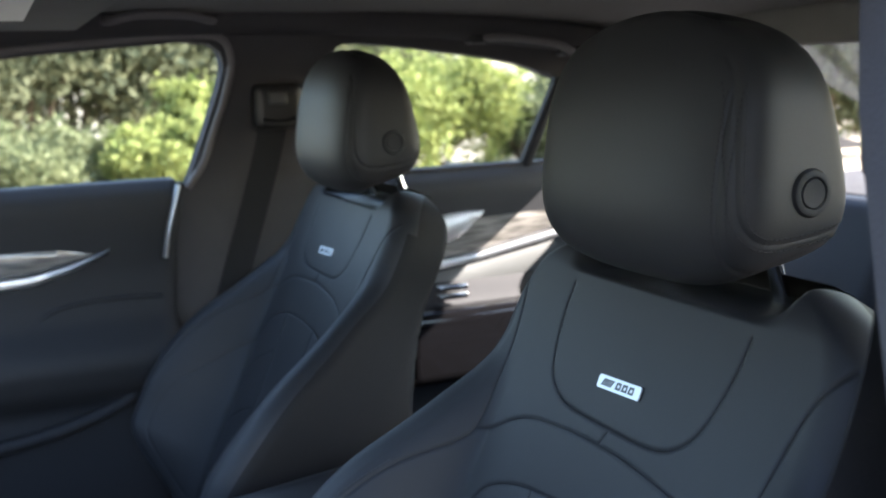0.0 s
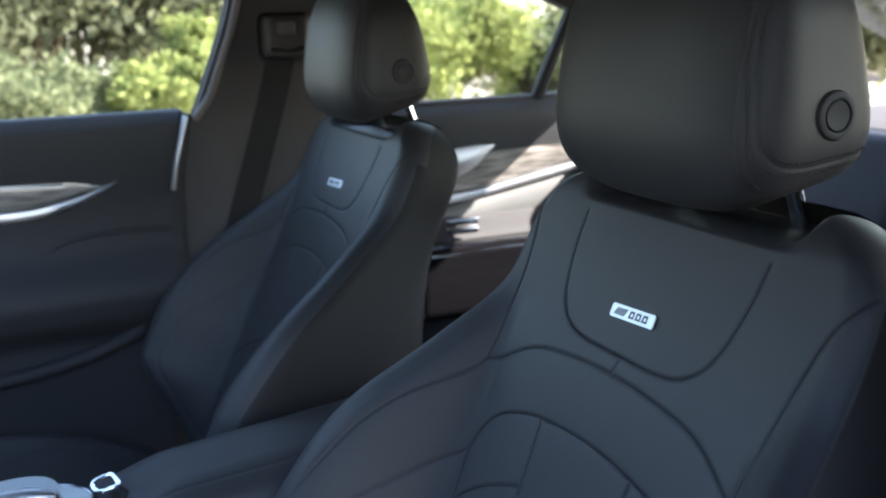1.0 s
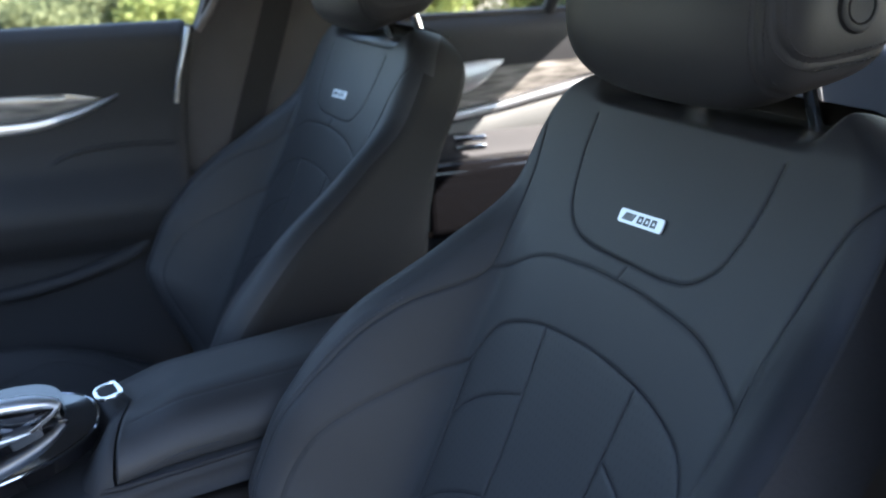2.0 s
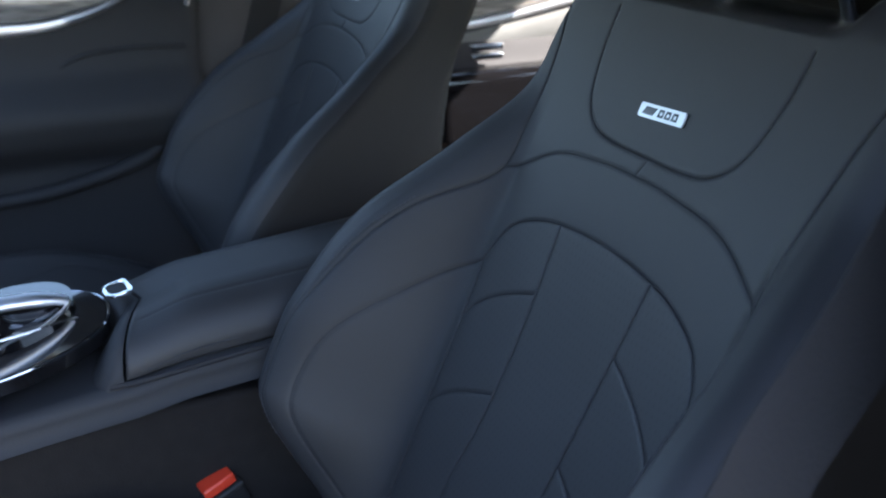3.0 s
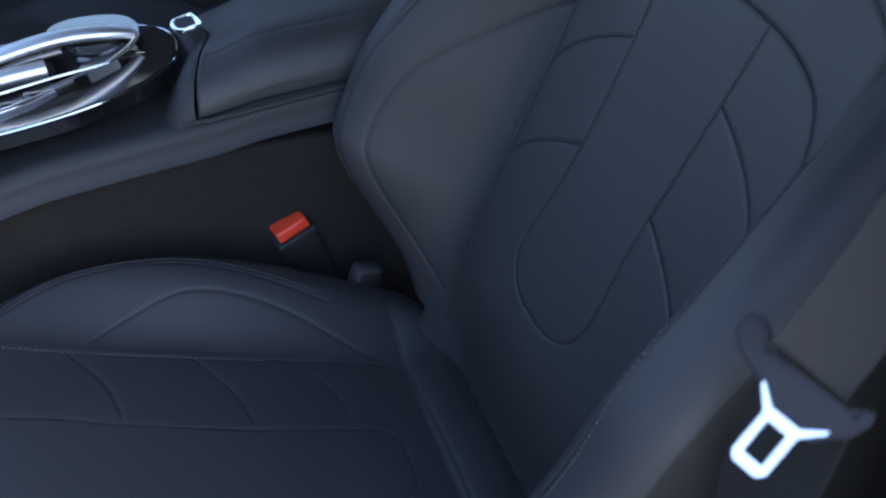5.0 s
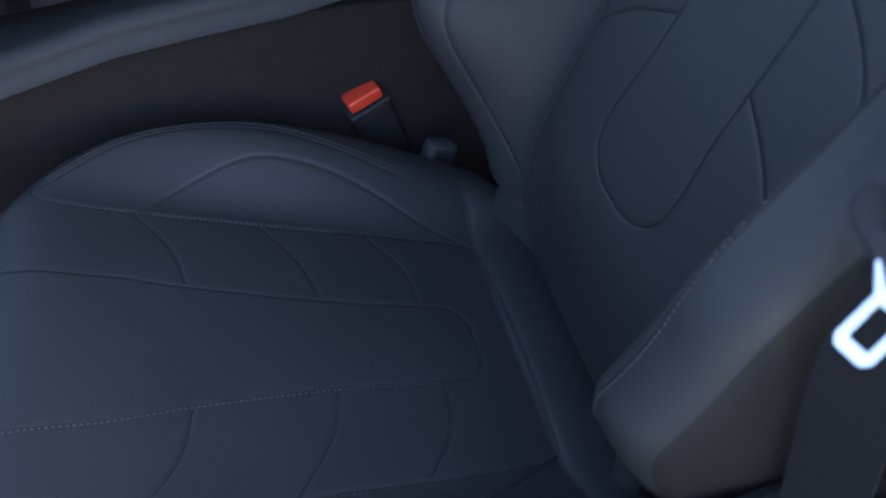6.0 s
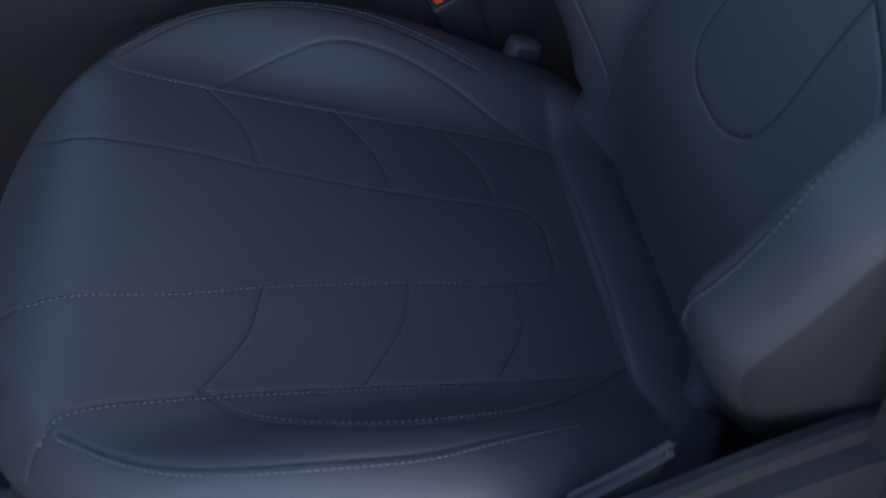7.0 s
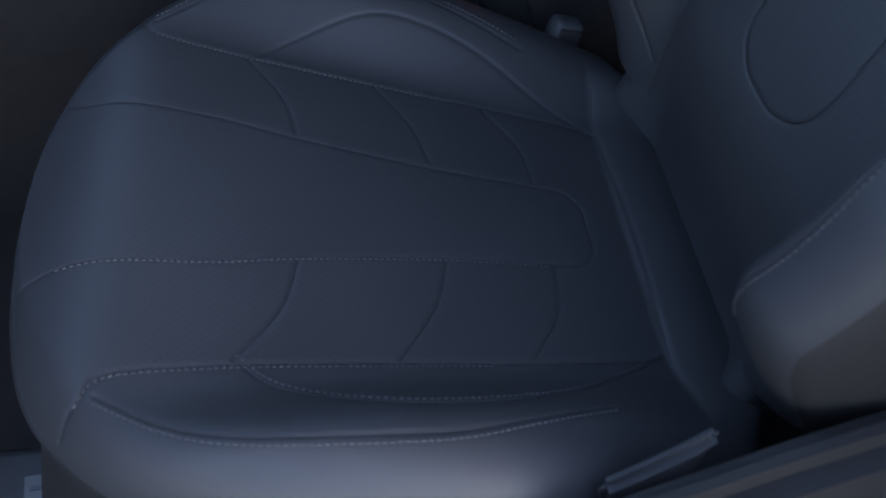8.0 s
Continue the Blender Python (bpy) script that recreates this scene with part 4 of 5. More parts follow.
# ---- handles on the roof rail, sun visor ----
def grab_handle(a, b, y, drop):
    thing = empty("grab_handle", label="dark grey roof grab handle", category="grab handle", group="roof grab handles")
    xa, za = a
    xb, zb = b
    mid = [(xa, y - 0.012, za), (xa * 0.9 + xb * 0.1, y + 0.020, za - 0.002 + 0.001), (xa * 0.7 + xb * 0.3, y + 0.030, za * 0.7 + zb * 0.3 + drop), (xa * 0.3 + xb * 0.7, y + 0.030, za * 0.3 + zb * 0.7 + drop), (xa * 0.1 + xb * 0.9, y + 0.020, zb - 0.001), (xb, y - 0.012, zb)]
    part("grip", tube(mid, 0.0085, 12, flat=0.8, step=0.008), seal_grey, thing)
    for x, z in (a, b):
        part("mount", block((x - 0.022, y - 0.03, z - 0.010), (x + 0.022, y + 0.006, z + 0.010), 0.006), dark_plastic, thing)


grab_handle((0.092, 1.320), (-0.084, 1.320), -0.590, 0.006)
grab_handle((-0.54, 1.287), (-0.725, 1.262), -0.590, 0.004)
visor = empty("sun_visor", label="grey folded sun visor with a white label", category="sun visor")
part("flap", block((0.12, -0.60, 1.306), (0.46, 0.06, 1.322), 0.007), lining, visor)
part("label_card", block((0.203, -0.305, 1.3025), (0.36, 0.0, 1.3055), 0.0005), white_card, visor, "white printed label")

# ---- seat belts ----
def strap(points, width_dir, width=0.047, thick=0.0014, name="webbing", parent=None, label=""):
    line = smooth_line(points, 0.006)
    bm = bmesh.new()
    rows = []
    for i, q in enumerate(line):
        k = i / (len(line) - 1)
        w = np.array(width_dir[0]) * (1 - k) + np.array(width_dir[1]) * k
        w = w / np.linalg.norm(w) * width / 2
        d = line[min(i + 1, len(line) - 1)] - line[max(i - 1, 0)]
        nrm = np.cross(d, w)
        nrm = nrm / np.linalg.norm(nrm) * thick / 2
        rows.append([bm.verts.new(q + e) for e in (w + nrm, -w + nrm, -w - nrm, w - nrm)])
    for r0, r1 in zip(rows, rows[1:]):
        for k in range(4):
            bm.faces.new((r0[k], r0[(k + 1) % 4], r1[(k + 1) % 4], r1[k]))
    bm.faces.new(rows[0])
    bm.faces.new(rows[-1][::-1])
    return part(name, bm, webbing, parent, label)


far_belt = empty("seat_belt", label="black seat belt hanging from the far pillar", category="seat belt", group="seat belts")
strap([(-0.182, -0.652, 1.165), (-0.166, -0.668, 1.09), (-0.140, -0.680, 1.0), (-0.106, -0.684, 0.895), (-0.06, -0.686, 0.75), (-0.01, -0.688, 0.45)], ((1, -0.05, 0.2), (1, 0, 0.2)), parent=far_belt)
guide = part("upper_guide", block((-0.228, -0.680, 1.145), (-0.146, -0.634, 1.222), 0.016, 4, m=None), dark_plastic, far_belt, "dark plastic belt guide")
part("guide_slot", tube([(-0.215, -0.636, 1.160), (-0.19, -0.632, 1.154), (-0.158, -0.636, 1.158)], 0.008, 10, step=0.006), rubber, guide, "dark belt slot lip")
part("height_adjuster", block((-0.200, -0.640, 1.186), (-0.168, -0.628, 1.208), 0.005), mid_grey, guide, "grey height adjuster button")

near_belt = empty("seat_belt", label="black seat belt with bright metal tongue by the near pillar", category="seat belt", group="seat belts")
strap([(-0.155, 0.655, 1.17), (-0.119, 0.671, 1.06), (-0.070, 0.680, 0.978), (-0.023, 0.688, 0.928), (-0.002, 0.692, 0.897), (0.025, 0.696, 0.862)], ((-0.7, 0.05, -0.5), (-0.62, 0.25, -0.62)), width=0.045, parent=near_belt, label="black upper belt webbing")
strap([(0.024, 0.697, 0.852), (0.020, 0.682, 0.76), (0.005, 0.672, 0.66), (-0.01, 0.668, 0.56), (-0.02, 0.664, 0.47)], ((-0.265, 0.834, -0.49), (-0.5, 0.6, -0.2)), parent=near_belt, label="black lower belt webbing")
part("upper_guide", block((-0.185, 0.64, 1.165), (-0.12, 0.69, 1.225), 0.012), dark_plastic, near_belt, "dark plastic belt guide")
# tongue: its own plane faces the door opening
tx = Vector((-0.024, 0.047, -0.0145)).normalized()
ty = Vector((0.23, 0.23, 0.27)).cross(tx).normalized()
tongue_m = Matrix.Translation((0.0245, 0.6990, 0.8535)) @ Matrix((tx, ty, tx.cross(ty))).transposed().to_4x4() @ Matrix.Scale(0.84, 4)
grip = plate([(-0.045, 0.006), (-0.041, -0.004), (-0.020, -0.012), (-0.012, -0.021), (0.012, -0.021), (0.020, -0.012), (0.026, -0.005), (0.029, 0.004), (0.027, 0.012), (0.023, 0.011), (0.021, 0.004), (-0.025, 0.004), (-0.029, 0.012), (-0.041, 0.016)], 0.008, tongue_m, 0.0025)
part("tongue_grip", grip, matt_plastic, near_belt, "black plastic tongue grip")
blade = plate([(-0.0180, -0.0085), (-0.0178, -0.0112), (-0.0095, -0.0205), (-0.0095, -0.043), (-0.0065, -0.0465), (0.0065, -0.0465), (0.0095, -0.043), (0.0095, -0.0205), (0.0178, -0.0112), (0.0180, -0.0085), (0.0075, -0.0165), (-0.0075, -0.0165)], 0.0025, tongue_m @ Matrix.Translation((0, 0, 0.0082)), 0.0006,
              holes=[[(-0.0053, -0.0225), (0.0053, -0.0225), (0.0053, -0.0405), (-0.0053, -0.0405)]])
part("tongue_blade", blade, chrome, near_belt, "bright chrome belt tongue")


# ---- belt buckles ----
def buckle(y, s):
    thing = empty("belt_buckle", pose(0.135, y, 0.572), label="black belt buckle with a red release button", category="belt buckle", group="belt buckles")
    lean = pose(0, 0, 0, 0, 0, -12 * s) @ pose(0, 0, 0, 0, 20, 0)
    part("body", block((-0.021, -0.011, -0.075), (0.021, 0.011, -0.006), 0.005, m=lean), dark_plastic, thing)
    red = part("release_button", block((-0.0175, -0.0105, -0.002), (0.0175, 0.0115, 0.0105), 0.003, m=lean), red_plastic, thing, "red push button")
    part("button_rim", block((-0.0215, -0.0115, -0.010), (0.0215, 0.0122, -0.0045), 0.002, m=lean), soft_black, thing)
    part("stalk", block((-0.014, -0.006, -0.17), (0.014, 0.006, -0.07), 0.005, m=lean), dark_plastic, thing)
    return thing


buckle(0.088, -1)
anchor = empty("belt_anchor", pose(0.074, 0.136, 0.526), label="grey plastic anchor cover beside the seat", category="belt anchor")
part("cover", block((-0.015, -0.010, -0.05), (0.017, 0.012, 0.020), 0.009, m=pose(0, 0, 0, 0, -18, 10)), soft_black, anchor, "grey plastic cover")
part("slot_edge", block((-0.010, 0.0105, 0.002), (0.012, 0.0135, 0.014), 0.0012, m=pose(0, 0, 0, 0, -18, 10)), dark_plastic, anchor)

# ---- centre console ----
console = empty("centre_console", label="dark leather centre console with armrest lid", category="console")


def to_console(p):
    return np.stack([p[..., 1], -p[..., 0], p[..., 2]], -1)


def rise(x):
    return 0.10 * np.clip(0.2 - x, 0, 0.35)


def console_top(x):
    return 0.708 + rise(x) - 0.10 * np.clip(x - 0.15, 0, 1) - 0.12 * np.clip(x - 0.35, 0, 1)


ring, cols, _ = slab(np.linspace(-0.30, 0.80, 120), lambda v: 0.094 + 0.02 * step01((v - 0.2) / 0.4), lambda u, v: console_top(v) + 0 * u, 0.014, -0.30, cols=61)
low = console_top(ring[..., 1]) - 0.034
ring[..., 2] = np.maximum(ring[..., 2], low)
raw_part("body", to_console(ring.reshape(-1, 3)), ring_faces(*ring.shape[:2]).reshape(-1, 4), soft_black, console, "dark grained console body")
part("side_carpet", block((-0.35, -0.082, FLOOR_Z - 0.01), (0.80, 0.082, 0.666), 0.01), carpet, console, "dark carpeted console side")


def lid_top(u, v):
    a = np.abs(u)
    n = 0.761 - 0.022 * np.clip((a - 0.03) / 0.055, 0, 1) ** 2
    return n - 0.012 * step01((v - 0.13) / 0.085) + rise(v)


def lid_half(v):
    return 0.0865 - 0.002 * step01((np.asarray(v, float) - 0.1) / 0.1)


seam = [smooth_line([(-0.052, -0.3), (-0.053, 0.0), (-0.048, 0.195)]), smooth_line([(0.052, -0.3), (0.053, 0.0), (0.048, 0.195)]), smooth_line([(0.078, -0.3), (0.079, 0.0), (0.0785, 0.20)])]
ring, cols, _ = slab(np.linspace(-0.30, 0.206, 150), lid_half, lid_top, 0.020, -0.703, seam, 121)
ring[:, cols:, 2] += rise(ring[:, cols:, 1]) * np.clip((0.735 - ring[:, cols:, 2]) / 0.032, 0, 1)
k = step01((ring[..., 1] - 0.10) / 0.112) * 0.028
ring[..., 1] -= k * np.clip(1 - np.abs(ring[..., 0]) / 0.086, 0, 1)
end = ring[-1:].copy()
end[..., 2] = 0.704
raw_part("armrest_lid", to_console(np.concatenate([ring, end]).reshape(-1, 3)), ring_faces(ring.shape[0] + 1, ring.shape[1]).reshape(-1, 4), leather, console, "padded black leather armrest lid")
# A solid dark bar paints the shade of the gap below the lid.
gap = tube([(-0.25, 0.0905, 0.741), (0.0, 0.0905, 0.7245), (0.20, 0.0895, 0.7035), (0.2145, 0.080, 0.7035), (0.205, 0.05, 0.705)], 0.0030, 8, step=0.008)
part("lid_gap_shade", gap, thread_and_shade, console, "dark bar painting the shade under the lid")
seat_m = Matrix.Translation((0.199, -0.012, 0.7560)) @ pose(0, 0, 0, 0, 10, 8)
shape = [(-0.012, -0.017), (0.004, -0.017), (0.011, -0.012), (0.013, 0.0), (0.011, 0.012), (0.004, 0.017), (-0.012, 0.017), (-0.0135, 0.0)]
latch = part("lid_latch", plate(curve2(shape + shape[:1], 4)[:-1], 0.004, seat_m, 0.001, holes=[[(x * 0.72, yy * 0.78) for x, yy in shape]]), chrome, console, "chrome framed lid latch")
part("latch_key", plate([(x * 0.70, yy * 0.76) for x, yy in shape], 0.003, seat_m, 0.0006), soft_black, latch)
ring, cols, _ = slab(np.linspace(0.2085, 0.285, 50), lambda v: 0.0885 - 0.010 * step01((np.asarray(v, float) - 0.22) / 0.06), lambda u, v: lid_top(u, 0.20) - 0.0015 - 0.052 * step01((v - 0.209) / 0.048) ** 1.1 + 0 * u, 0.022, -0.685, cols=61)
ring[..., 1] -= 0.028 * np.clip(1 - np.abs(ring[..., 0]) / 0.086, 0, 1)
raw_part("bridge", to_console(ring.reshape(-1, 3)), ring_faces(*ring.shape[:2]).reshape(-1, 4), soft_black, console, "smooth dark console bridge ahead of the lid")

# controller with its arched palm rest
deck = Matrix.Translation((0.375, -0.014, 0.707)) @ pose(0, 0, 0, 0, 7, 0)
oval = lambda a, b, n=64: [(a * math.copysign(abs(math.cos(q)) ** 0.85, math.cos(q)), b * math.copysign(abs(math.sin(q)) ** 0.85, math.sin(q))) for q in np.linspace(0, 2 * math.pi, n, endpoint=False)]
ctrl = empty("controller", label="piano black console controller with silver palm rest", category="controller")
dish = bmesh.new()
rings = []
for r in np.linspace(1.0, 0.0, 14)[:-1]:
    rings.append([dish.verts.new(deck @ Vector((x * r, yy * r, 0.008 + 0.0050 * r * r))) for x, yy in oval(0.166, 0.098, 64)])
for r0, r1 in zip(rings, rings[1:]):
    for k in range(64):
        dish.faces.new((r0[k], r0[(k + 1) % 64], r1[(k + 1) % 64], r1[k]))
dish.faces.new(rings[-1])
skirt = [dish.verts.new(deck @ Vector((x, yy, -0.004))) for x, yy in oval(0.166, 0.098, 64)]
for k in range(64):
    dish.faces.new((skirt[k], skirt[(k + 1) % 64], rings[0][(k + 1) % 64], rings[0][k]))
part("deck", dish, gloss_black, ctrl, "glossy black dished oval deck")
part("rim", tube([tuple(deck @ Vector((x, yy, 0.0115))) for x, yy in oval(0.168, 0.100, 48)], 0.0019, 8, closed=True), polished_grey, ctrl, "satin silver rim")
arm = [(0.246, -0.036, 0.745), (0.262, -0.037, 0.749), (0.285, -0.037, 0.751), (0.312, -0.036, 0.751), (0.345, -0.031, 0.748), (0.38, -0.024, 0.742), (0.44, -0.016, 0.728)]
part("palm_rest", tube(arm, 0.0125, 18, flat=0.62, step=0.004, taper=lambda t: 0.30 + 0.70 * min(1.0, (t * 6 + 0.12)) ** 0.6 * (1 - 0.35 * t)), satin, ctrl, "polished silver palm rest")
loop = [(0.245, -0.036, 0.745), (0.251, -0.029, 0.738), (0.279, -0.013, 0.7265), (0.32, 0.009, 0.720), (0.372, 0.034, 0.716), (0.46, 0.046, 0.706)]
part("palm_loop", tube(loop, 0.0036, 12, flat=0.8, step=0.004), chrome, ctrl, "slim chrome loop below the palm rest")
part("inner_blade", tube([(0.275, -0.013, 0.7285), (0.33, -0.004, 0.7245), (0.40, 0.010, 0.718), (0.46, 0.018, 0.712)], 0.0018, 8, step=0.005), satin, ctrl, "thin satin inner blade")
part("palm_base", tube([(x - 0.002 + 0.01 * (i == 0), yy - 0.004, z - 0.013) for i, (x, yy, z) in enumerate(arm)], 0.0105, 14, flat=0.8, step=0.006, taper=lambda t: 0.4 + 0.6 * math.sin(math.pi * (0.1 + 0.8 * t))), gloss_black, ctrl, "glossy black palm rest base")
pod = Matrix.Translation((0.286, -0.060, 0.7215)) @ pose(0, 0, 0, -3.5, 0, 0)
part("touch_pad", plate(oval(0.044, 0.036), 0.024, pod, 0.002), gloss_black, ctrl, "glossy black raised touch pad")
part("roller", tube([(0.332, -0.018, 0.729), (0.36, -0.013, 0.728), (0.40, -0.006, 0.725)], 0.0088, 20, step=0.004), satin, ctrl, "brushed silver roller")
for x, yy, z in ((0.300, -0.016, 0.7265), (0.345, 0.012, 0.7205), (0.372, 0.020, 0.7175)):
    part("key", block((x - 0.010, yy - 0.006, z - 0.012), (x + 0.010, yy + 0.006, z), 0.003), chrome if x < 0.33 else gloss_black, ctrl, "small control key")

# ---- rear bench ----
bench = empty("rear_bench", label="black leather rear bench seat", category="bench")
ring, cols, _ = slab(np.linspace(0, 0.50, 60), lambda v: 0.70 + 0 * v, lambda u, v: 0.545 + 0.02 * np.cos(u * 9) ** 2 - 0.05 * step01((v - 0.42) / 0.08) ** 2 + 0 * u, 0.03, -0.34, [smooth_line([(s * 0.22, 0.0), (s * 0.22, 0.5)], 0.004) for s in (1, -1)], 141)
fr = ring[-1:].copy()
fr[..., 2] = 0.36
raw_part("bench_cushion", (np.concatenate([ring, fr])[..., [1, 0, 2]] + np.array((-1.14, 0, 0))).reshape(-1, 3), ring_faces(ring.shape[0] + 1, ring.shape[1]).reshape(-1, 4), leather, bench)
for yc in (0.45, 0.0, -0.45):
    bm = block((-0.12, -0.222, -0.02), (0.0, 0.222, 0.54), 0.045, 5, m=pose(-0.95, yc, 0.50, 0, -24, 0))
    part("bench_backrest", bm, leather, bench)

for s in (1, -1):
    part("bench_bolster", block((-0.16, -0.065, -0.02), (0.0, 0.065, 0.60), 0.04, 5, m=pose(-0.555, s * 0.625, 0.53, 0, -35, 0)), leather, bench)

# ---- outside: ground, shrubs, trees ----
def ground_material():
    m = material("dry_ground", (0.33, 0.29, 0.23), 0.95, 0, 0.1, 0.5, 0.05, 0.25, 1.5)
    return m


bm = bmesh.new()
rows = []
radii = [0, 3, 6, 9, 12, 16, 22, 30, 45, 70, 120, 300, 1200, 4000]
for r in radii:
    ring = []
    for a in np.linspace(0, 2 * math.pi, 72, endpoint=False):
        x, yv = r * math.cos(a), r * math.sin(a)
        ring.append(bm.verts.new((x, yv, 0.12 * noise.noise(Vector((x * 0.2, yv * 0.2, 3))) * min(1, r / 10))))
    rows.append(ring)
for r0, r1 in zip(rows[1:], rows[2:]):
    for k in range(72):
        bm.faces.new((r0[k], r0[(k + 1) % 72], r1[(k + 1) % 72], r1[k]))
bm.faces.new(rows[1])
bmesh.ops.delete(bm, geom=rows[0], context="VERTS")
tagged(part("ground", bm, ground_material()), label="pale dry sunlit ground with gravel", category="ground", kind="structure")


# Widened unseen to y=16: dark asphalt there cuts warm ground bounce.
road = block((-60, -5.2, -0.20), (60, 16.0, 0.03), 0)
tagged(part("road", road, material("asphalt", (0.075, 0.072, 0.07), 0.9, 0, 0.2, 0.6, 0.02, 0.2, 0.8)), label="dark grey asphalt road beside the bushes", category="road", kind="structure")


def leaves(centres, spread, count, size, rng):
    """Many small leaves round the ends of twigs."""
    c = centres[rng.integers(0, len(centres), count)]
    p = c + rng.normal(0, spread, (count, 3))
    a = rng.normal(0, 1, (count, 3))
    a /= np.linalg.norm(a, axis=1, keepdims=True)
    b = np.cross(a, rng.normal(0, 1, (count, 3)))
    b /= np.linalg.norm(b, axis=1, keepdims=True)
    ln = size * rng.uniform(0.6, 1.4, (count, 1))
    a, b = a * ln, b * ln * 0.45
    verts = np.stack([p - a, p + b, p + a, p - b], 1).reshape(-1, 3)
    faces = np.arange(count * 4).reshape(-1, 4)
    return verts, faces


def shrub(name, x, y, radius, height, mat, count, size, seed, trunk=0.0, label="", category="bush", group=""):
    """A trunk with limbs, and a crown of clumps of leaves with gaps between them."""
    rng = np.random.default_rng(seed)
    thing = empty(name, pose(x, y, -0.05), label=label, category=category, group=group)
    bm = bmesh.new()
    ends = []
    limbs = 9
    base_r = 0.02 + 0.02 * height
    if trunk:
        tube([(0, 0, 0), (0.05 * radius, 0, trunk * 0.5), (0, 0.05 * radius, trunk)], base_r, 8, step=0.3, bm=bm, taper=lambda t: 1.2 - 0.5 * t)
    for i in range(limbs):
        a = i * 2.4 + rng.uniform(0, 1)
        out, up = radius * rng.uniform(0.35, 0.85), rng.uniform(0.45, 0.95)
        top = np.array((math.cos(a) * out, math.sin(a) * out, trunk + (height - trunk) * up))
        mid = top * np.array((0.45, 0.45, 0)) + np.array((0, 0, trunk + (top[2] - trunk) * 0.55))
        tube([(0, 0, trunk * 0.9), tuple(mid), tuple(top)], base_r * 0.5, 6, step=0.25, bm=bm, taper=lambda t: 1.1 - 0.8 * t)
        for k in range(7):
            f = rng.uniform(0.3, 1.0)
            ends.append(mid * (1 - f) + top * f + rng.normal(0, radius * 0.20, 3) * np.array((1, 1, 0.8)))
    part("trunk", bm, bark, thing, "brown woody stems")
    ends = np.array(ends)
    ends[:, 2] = np.clip(ends[:, 2], trunk * 0.6 + 0.12, None)
    verts, faces = leaves(ends, radius * 0.13, count, size, rng)
    verts[:, 2] = np.maximum(verts[:, 2], 0.06)
    raw_part("crown", verts, faces, mat, thing, "uneven crown of small leaves")
    return thing


shrub("bush", -1.55, -10.6, 0.55, 1.10, leaf_bright, 16000, 0.05, 1, label="bright yellow-green leafy bush in full sun", group="roadside bushes")
shrub("bush", -2.15, -11.4, 0.6, 1.25, leaf_bright, 16000, 0.05, 2, label="bright yellow-green leafy bush in full sun", group="roadside bushes")
shrub("bush", -4.95, -10.9, 1.05, 1.45, leaf_bright, 16000, 0.05, 3, label="pale green round bush in full sun", group="roadside bushes")
shrub("bush", -6.55, -11.4, 0.7, 0.95, leaf_olive, 9000, 0.045, 4, label="low pale green bush in full sun", group="roadside bushes")
shrub("bush", 0.1, -10.6, 0.8, 0.75, leaf_olive, 9000, 0.05, 5, label="low olive-green bush in sun", group="roadside bushes")
shrub("bush", -0.6, -11.4, 0.8, 0.7, leaf_olive, 9000, 0.05, 6, label="low olive-green bush in sun", group="roadside bushes")
shrub("bush", -3.4, -12.2, 1.0, 1.0, leaf_olive, 9000, 0.05, 7, label="low olive-green bush in sun", group="roadside bushes")
shrub("bush", -14.5, -22.0, 1.8, 1.5, leaf_olive, 9000, 0.09, 8, label="far pale olive bush on dry ground", group="roadside bushes")
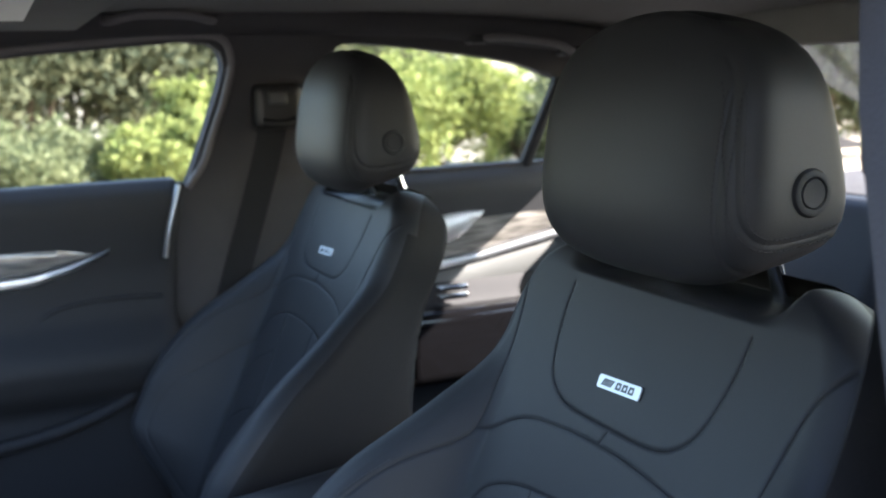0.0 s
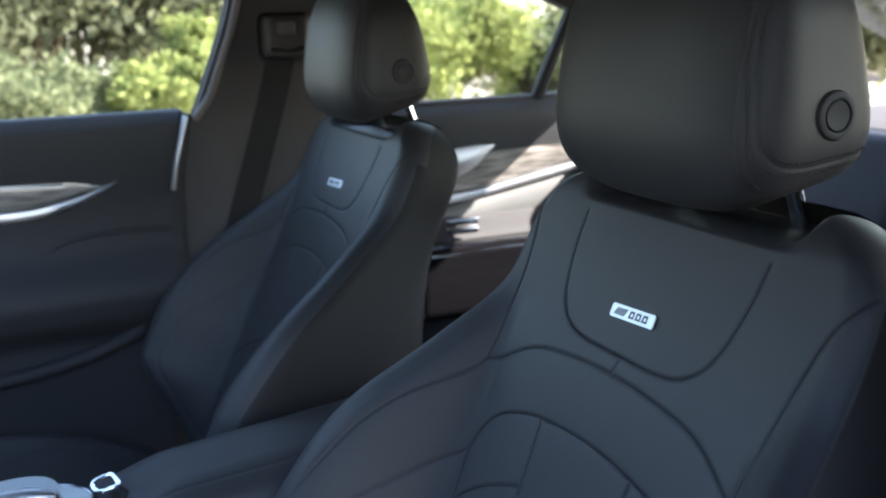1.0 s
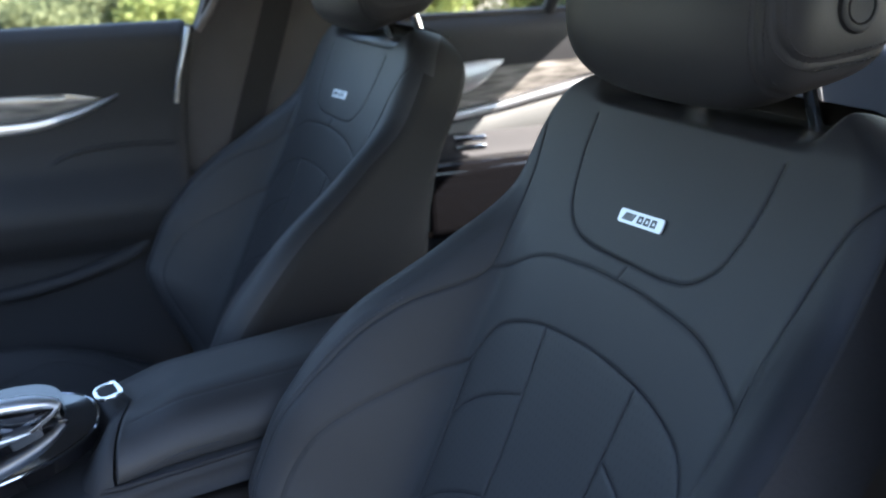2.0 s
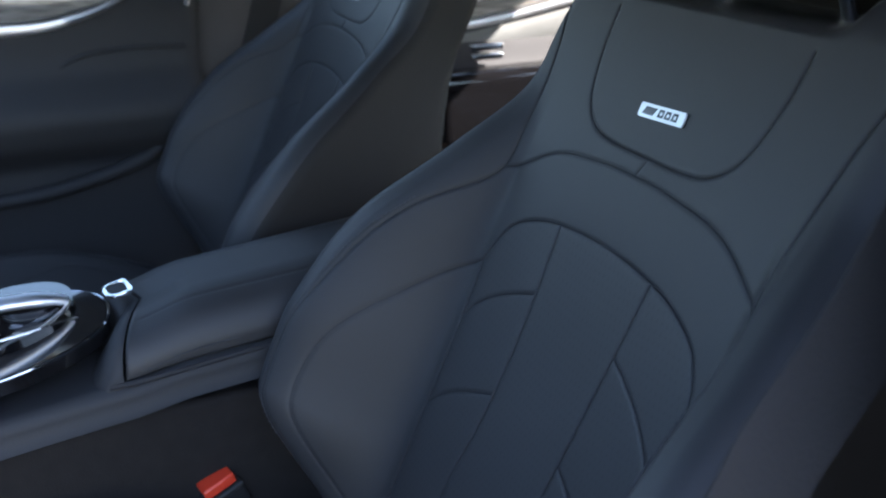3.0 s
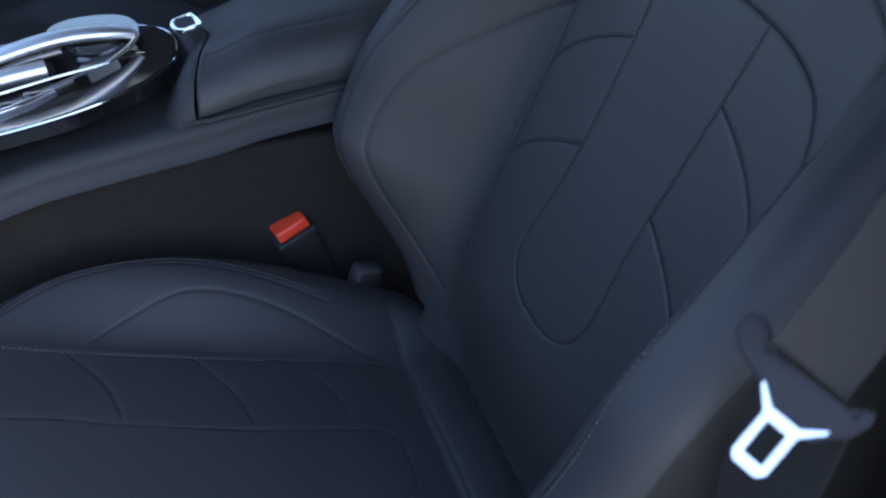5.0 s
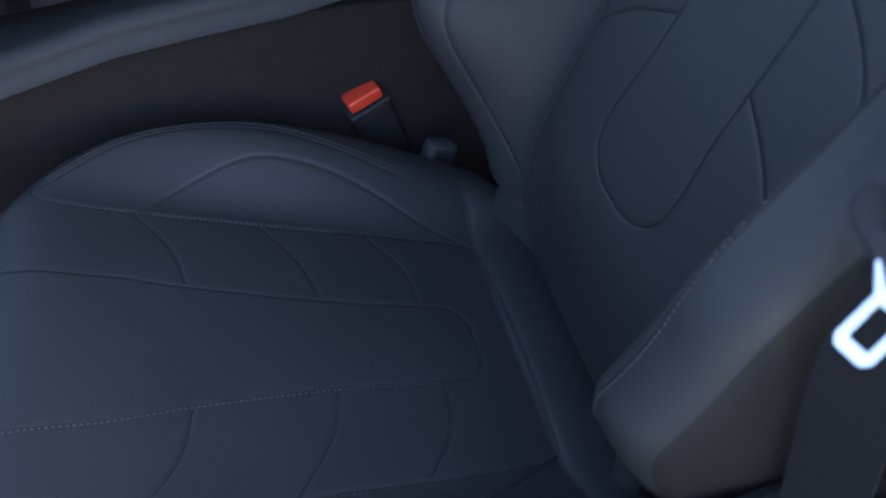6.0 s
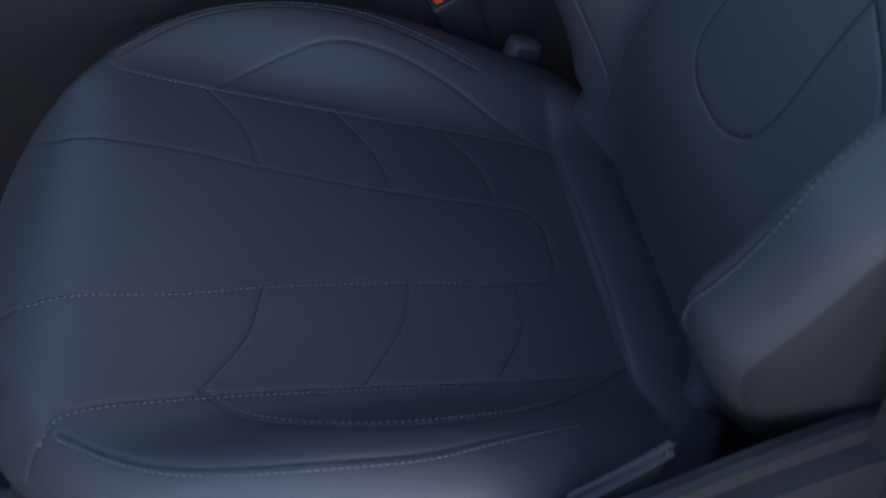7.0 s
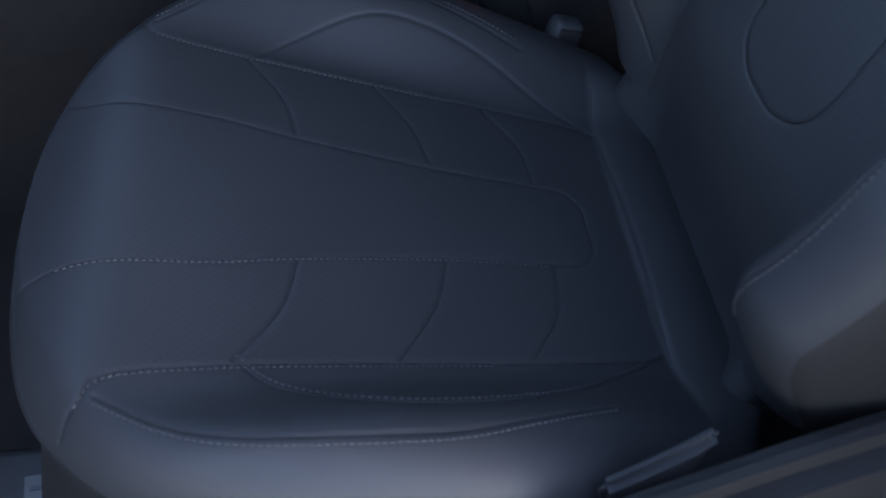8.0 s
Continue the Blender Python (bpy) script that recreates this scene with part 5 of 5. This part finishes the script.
for i, (x, y, r, h) in enumerate([(1.5, -13.5, 1.7, 3.0), (-0.2, -14.2, 1.8, 3.2), (-1.8, -15.2, 1.7, 3.0), (3.0, -13.2, 1.7, 3.2), (-3.4, -16.2, 1.8, 2.9), (-5.6, -19.5, 2.0, 3.0), (-8.4, -23.0, 2.6, 3.4), (-11.0, -31.0, 2.6, 3.6), (-30.0, -75.0, 7.0, 6.0), (-9.8, -9.2, 1.6, 2.6), (-14.0, -12.5, 2.0, 3.2), (-1.2, -18.5, 2.4, 4.2), (1.4, -17.5, 2.4, 4.2)]):
    shrub("tree", x, y, r, h, leaf_olive if i in (9, 10) else leaf_dark, 24000, 0.08, 20 + i, trunk=0.15, label="sunlit olive-green small tree" if i in (9, 10) else "dark green dense low-branched tree", category="tree", group="roadside trees")

# Unseen tree, added so that its shadow covers the car's near side.
shrub("tree", -5.6, 4.45, 2.3, 8.2, leaf_dark, 26000, 0.13, 61, trunk=3.2, label="unseen tall dark tree added to shade the near side", category="tree", group="roadside trees")

# Trees out of view, added to hold back horizon light on forward-facing surfaces.
for i, (x, y, r, h) in enumerate([(9.0, 9.0, 2.8, 7.0), (12.0, 5.5, 2.8, 7.0), (13.0, 1.0, 2.8, 6.5), (12.5, -4.0, 2.8, 6.0)]):
    shrub("tree", x, y, r, h, leaf_dark, 13000, 0.15, 80 + i, trunk=0.5, label="unseen dark green tree added to block low sky light", category="tree", group="roadside trees")


# Made-up pale lumps that stand in for bright spots along the window sill.
def rock(x, y, r, seed):
    bm = bmesh.new()
    bmesh.ops.create_icosphere(bm, subdivisions=3, radius=r)
    for v in bm.verts:
        v.co *= 1 + 0.35 * noise.noise(v.co * (2.2 / r) * 0.5 + Vector((seed, 0, 0)))
        v.co.z *= 0.7
    ob = part("rock", bm, material("pale_bright_spot", (0.62, 0.60, 0.56), 0.9, 0, 0.2, 0.5, 0.03, 0.2, 0.2))
    ob.location = (x, y, r * 0.35)
    tagged(ob, label="pale rounded lump added for a bright spot at the sill", category="rock", group="roadside rocks")


rock(-0.42, -11.0, 0.30, 3)
rock(-1.0, -10.2, 0.18, 7)

# ---- small label on the seat rail cover ----
cover = empty("rail_cover", pose(0.503, 0.502, FLOOR_Z), label="dark plastic seat rail cover with small label", category="rail cover")
part("cover", block((-0.06, -0.04, 0), (0.06, 0.04, 0.12), 0.012), dark_plastic, cover)
part("label_plate", block((-0.012, -0.012, 0.1205), (0.010, 0.010, 0.1222), 0.0004, m=pose(0, 0, 0, 0, 0, 8)), mid_grey, cover, "small grey metal label")
part("label_bar", block((-0.008, -0.002, 0.1224), (0.006, 0.001, 0.1230), 0, m=pose(0, 0, 0, 0, 0, 8)), badge_ink, cover)
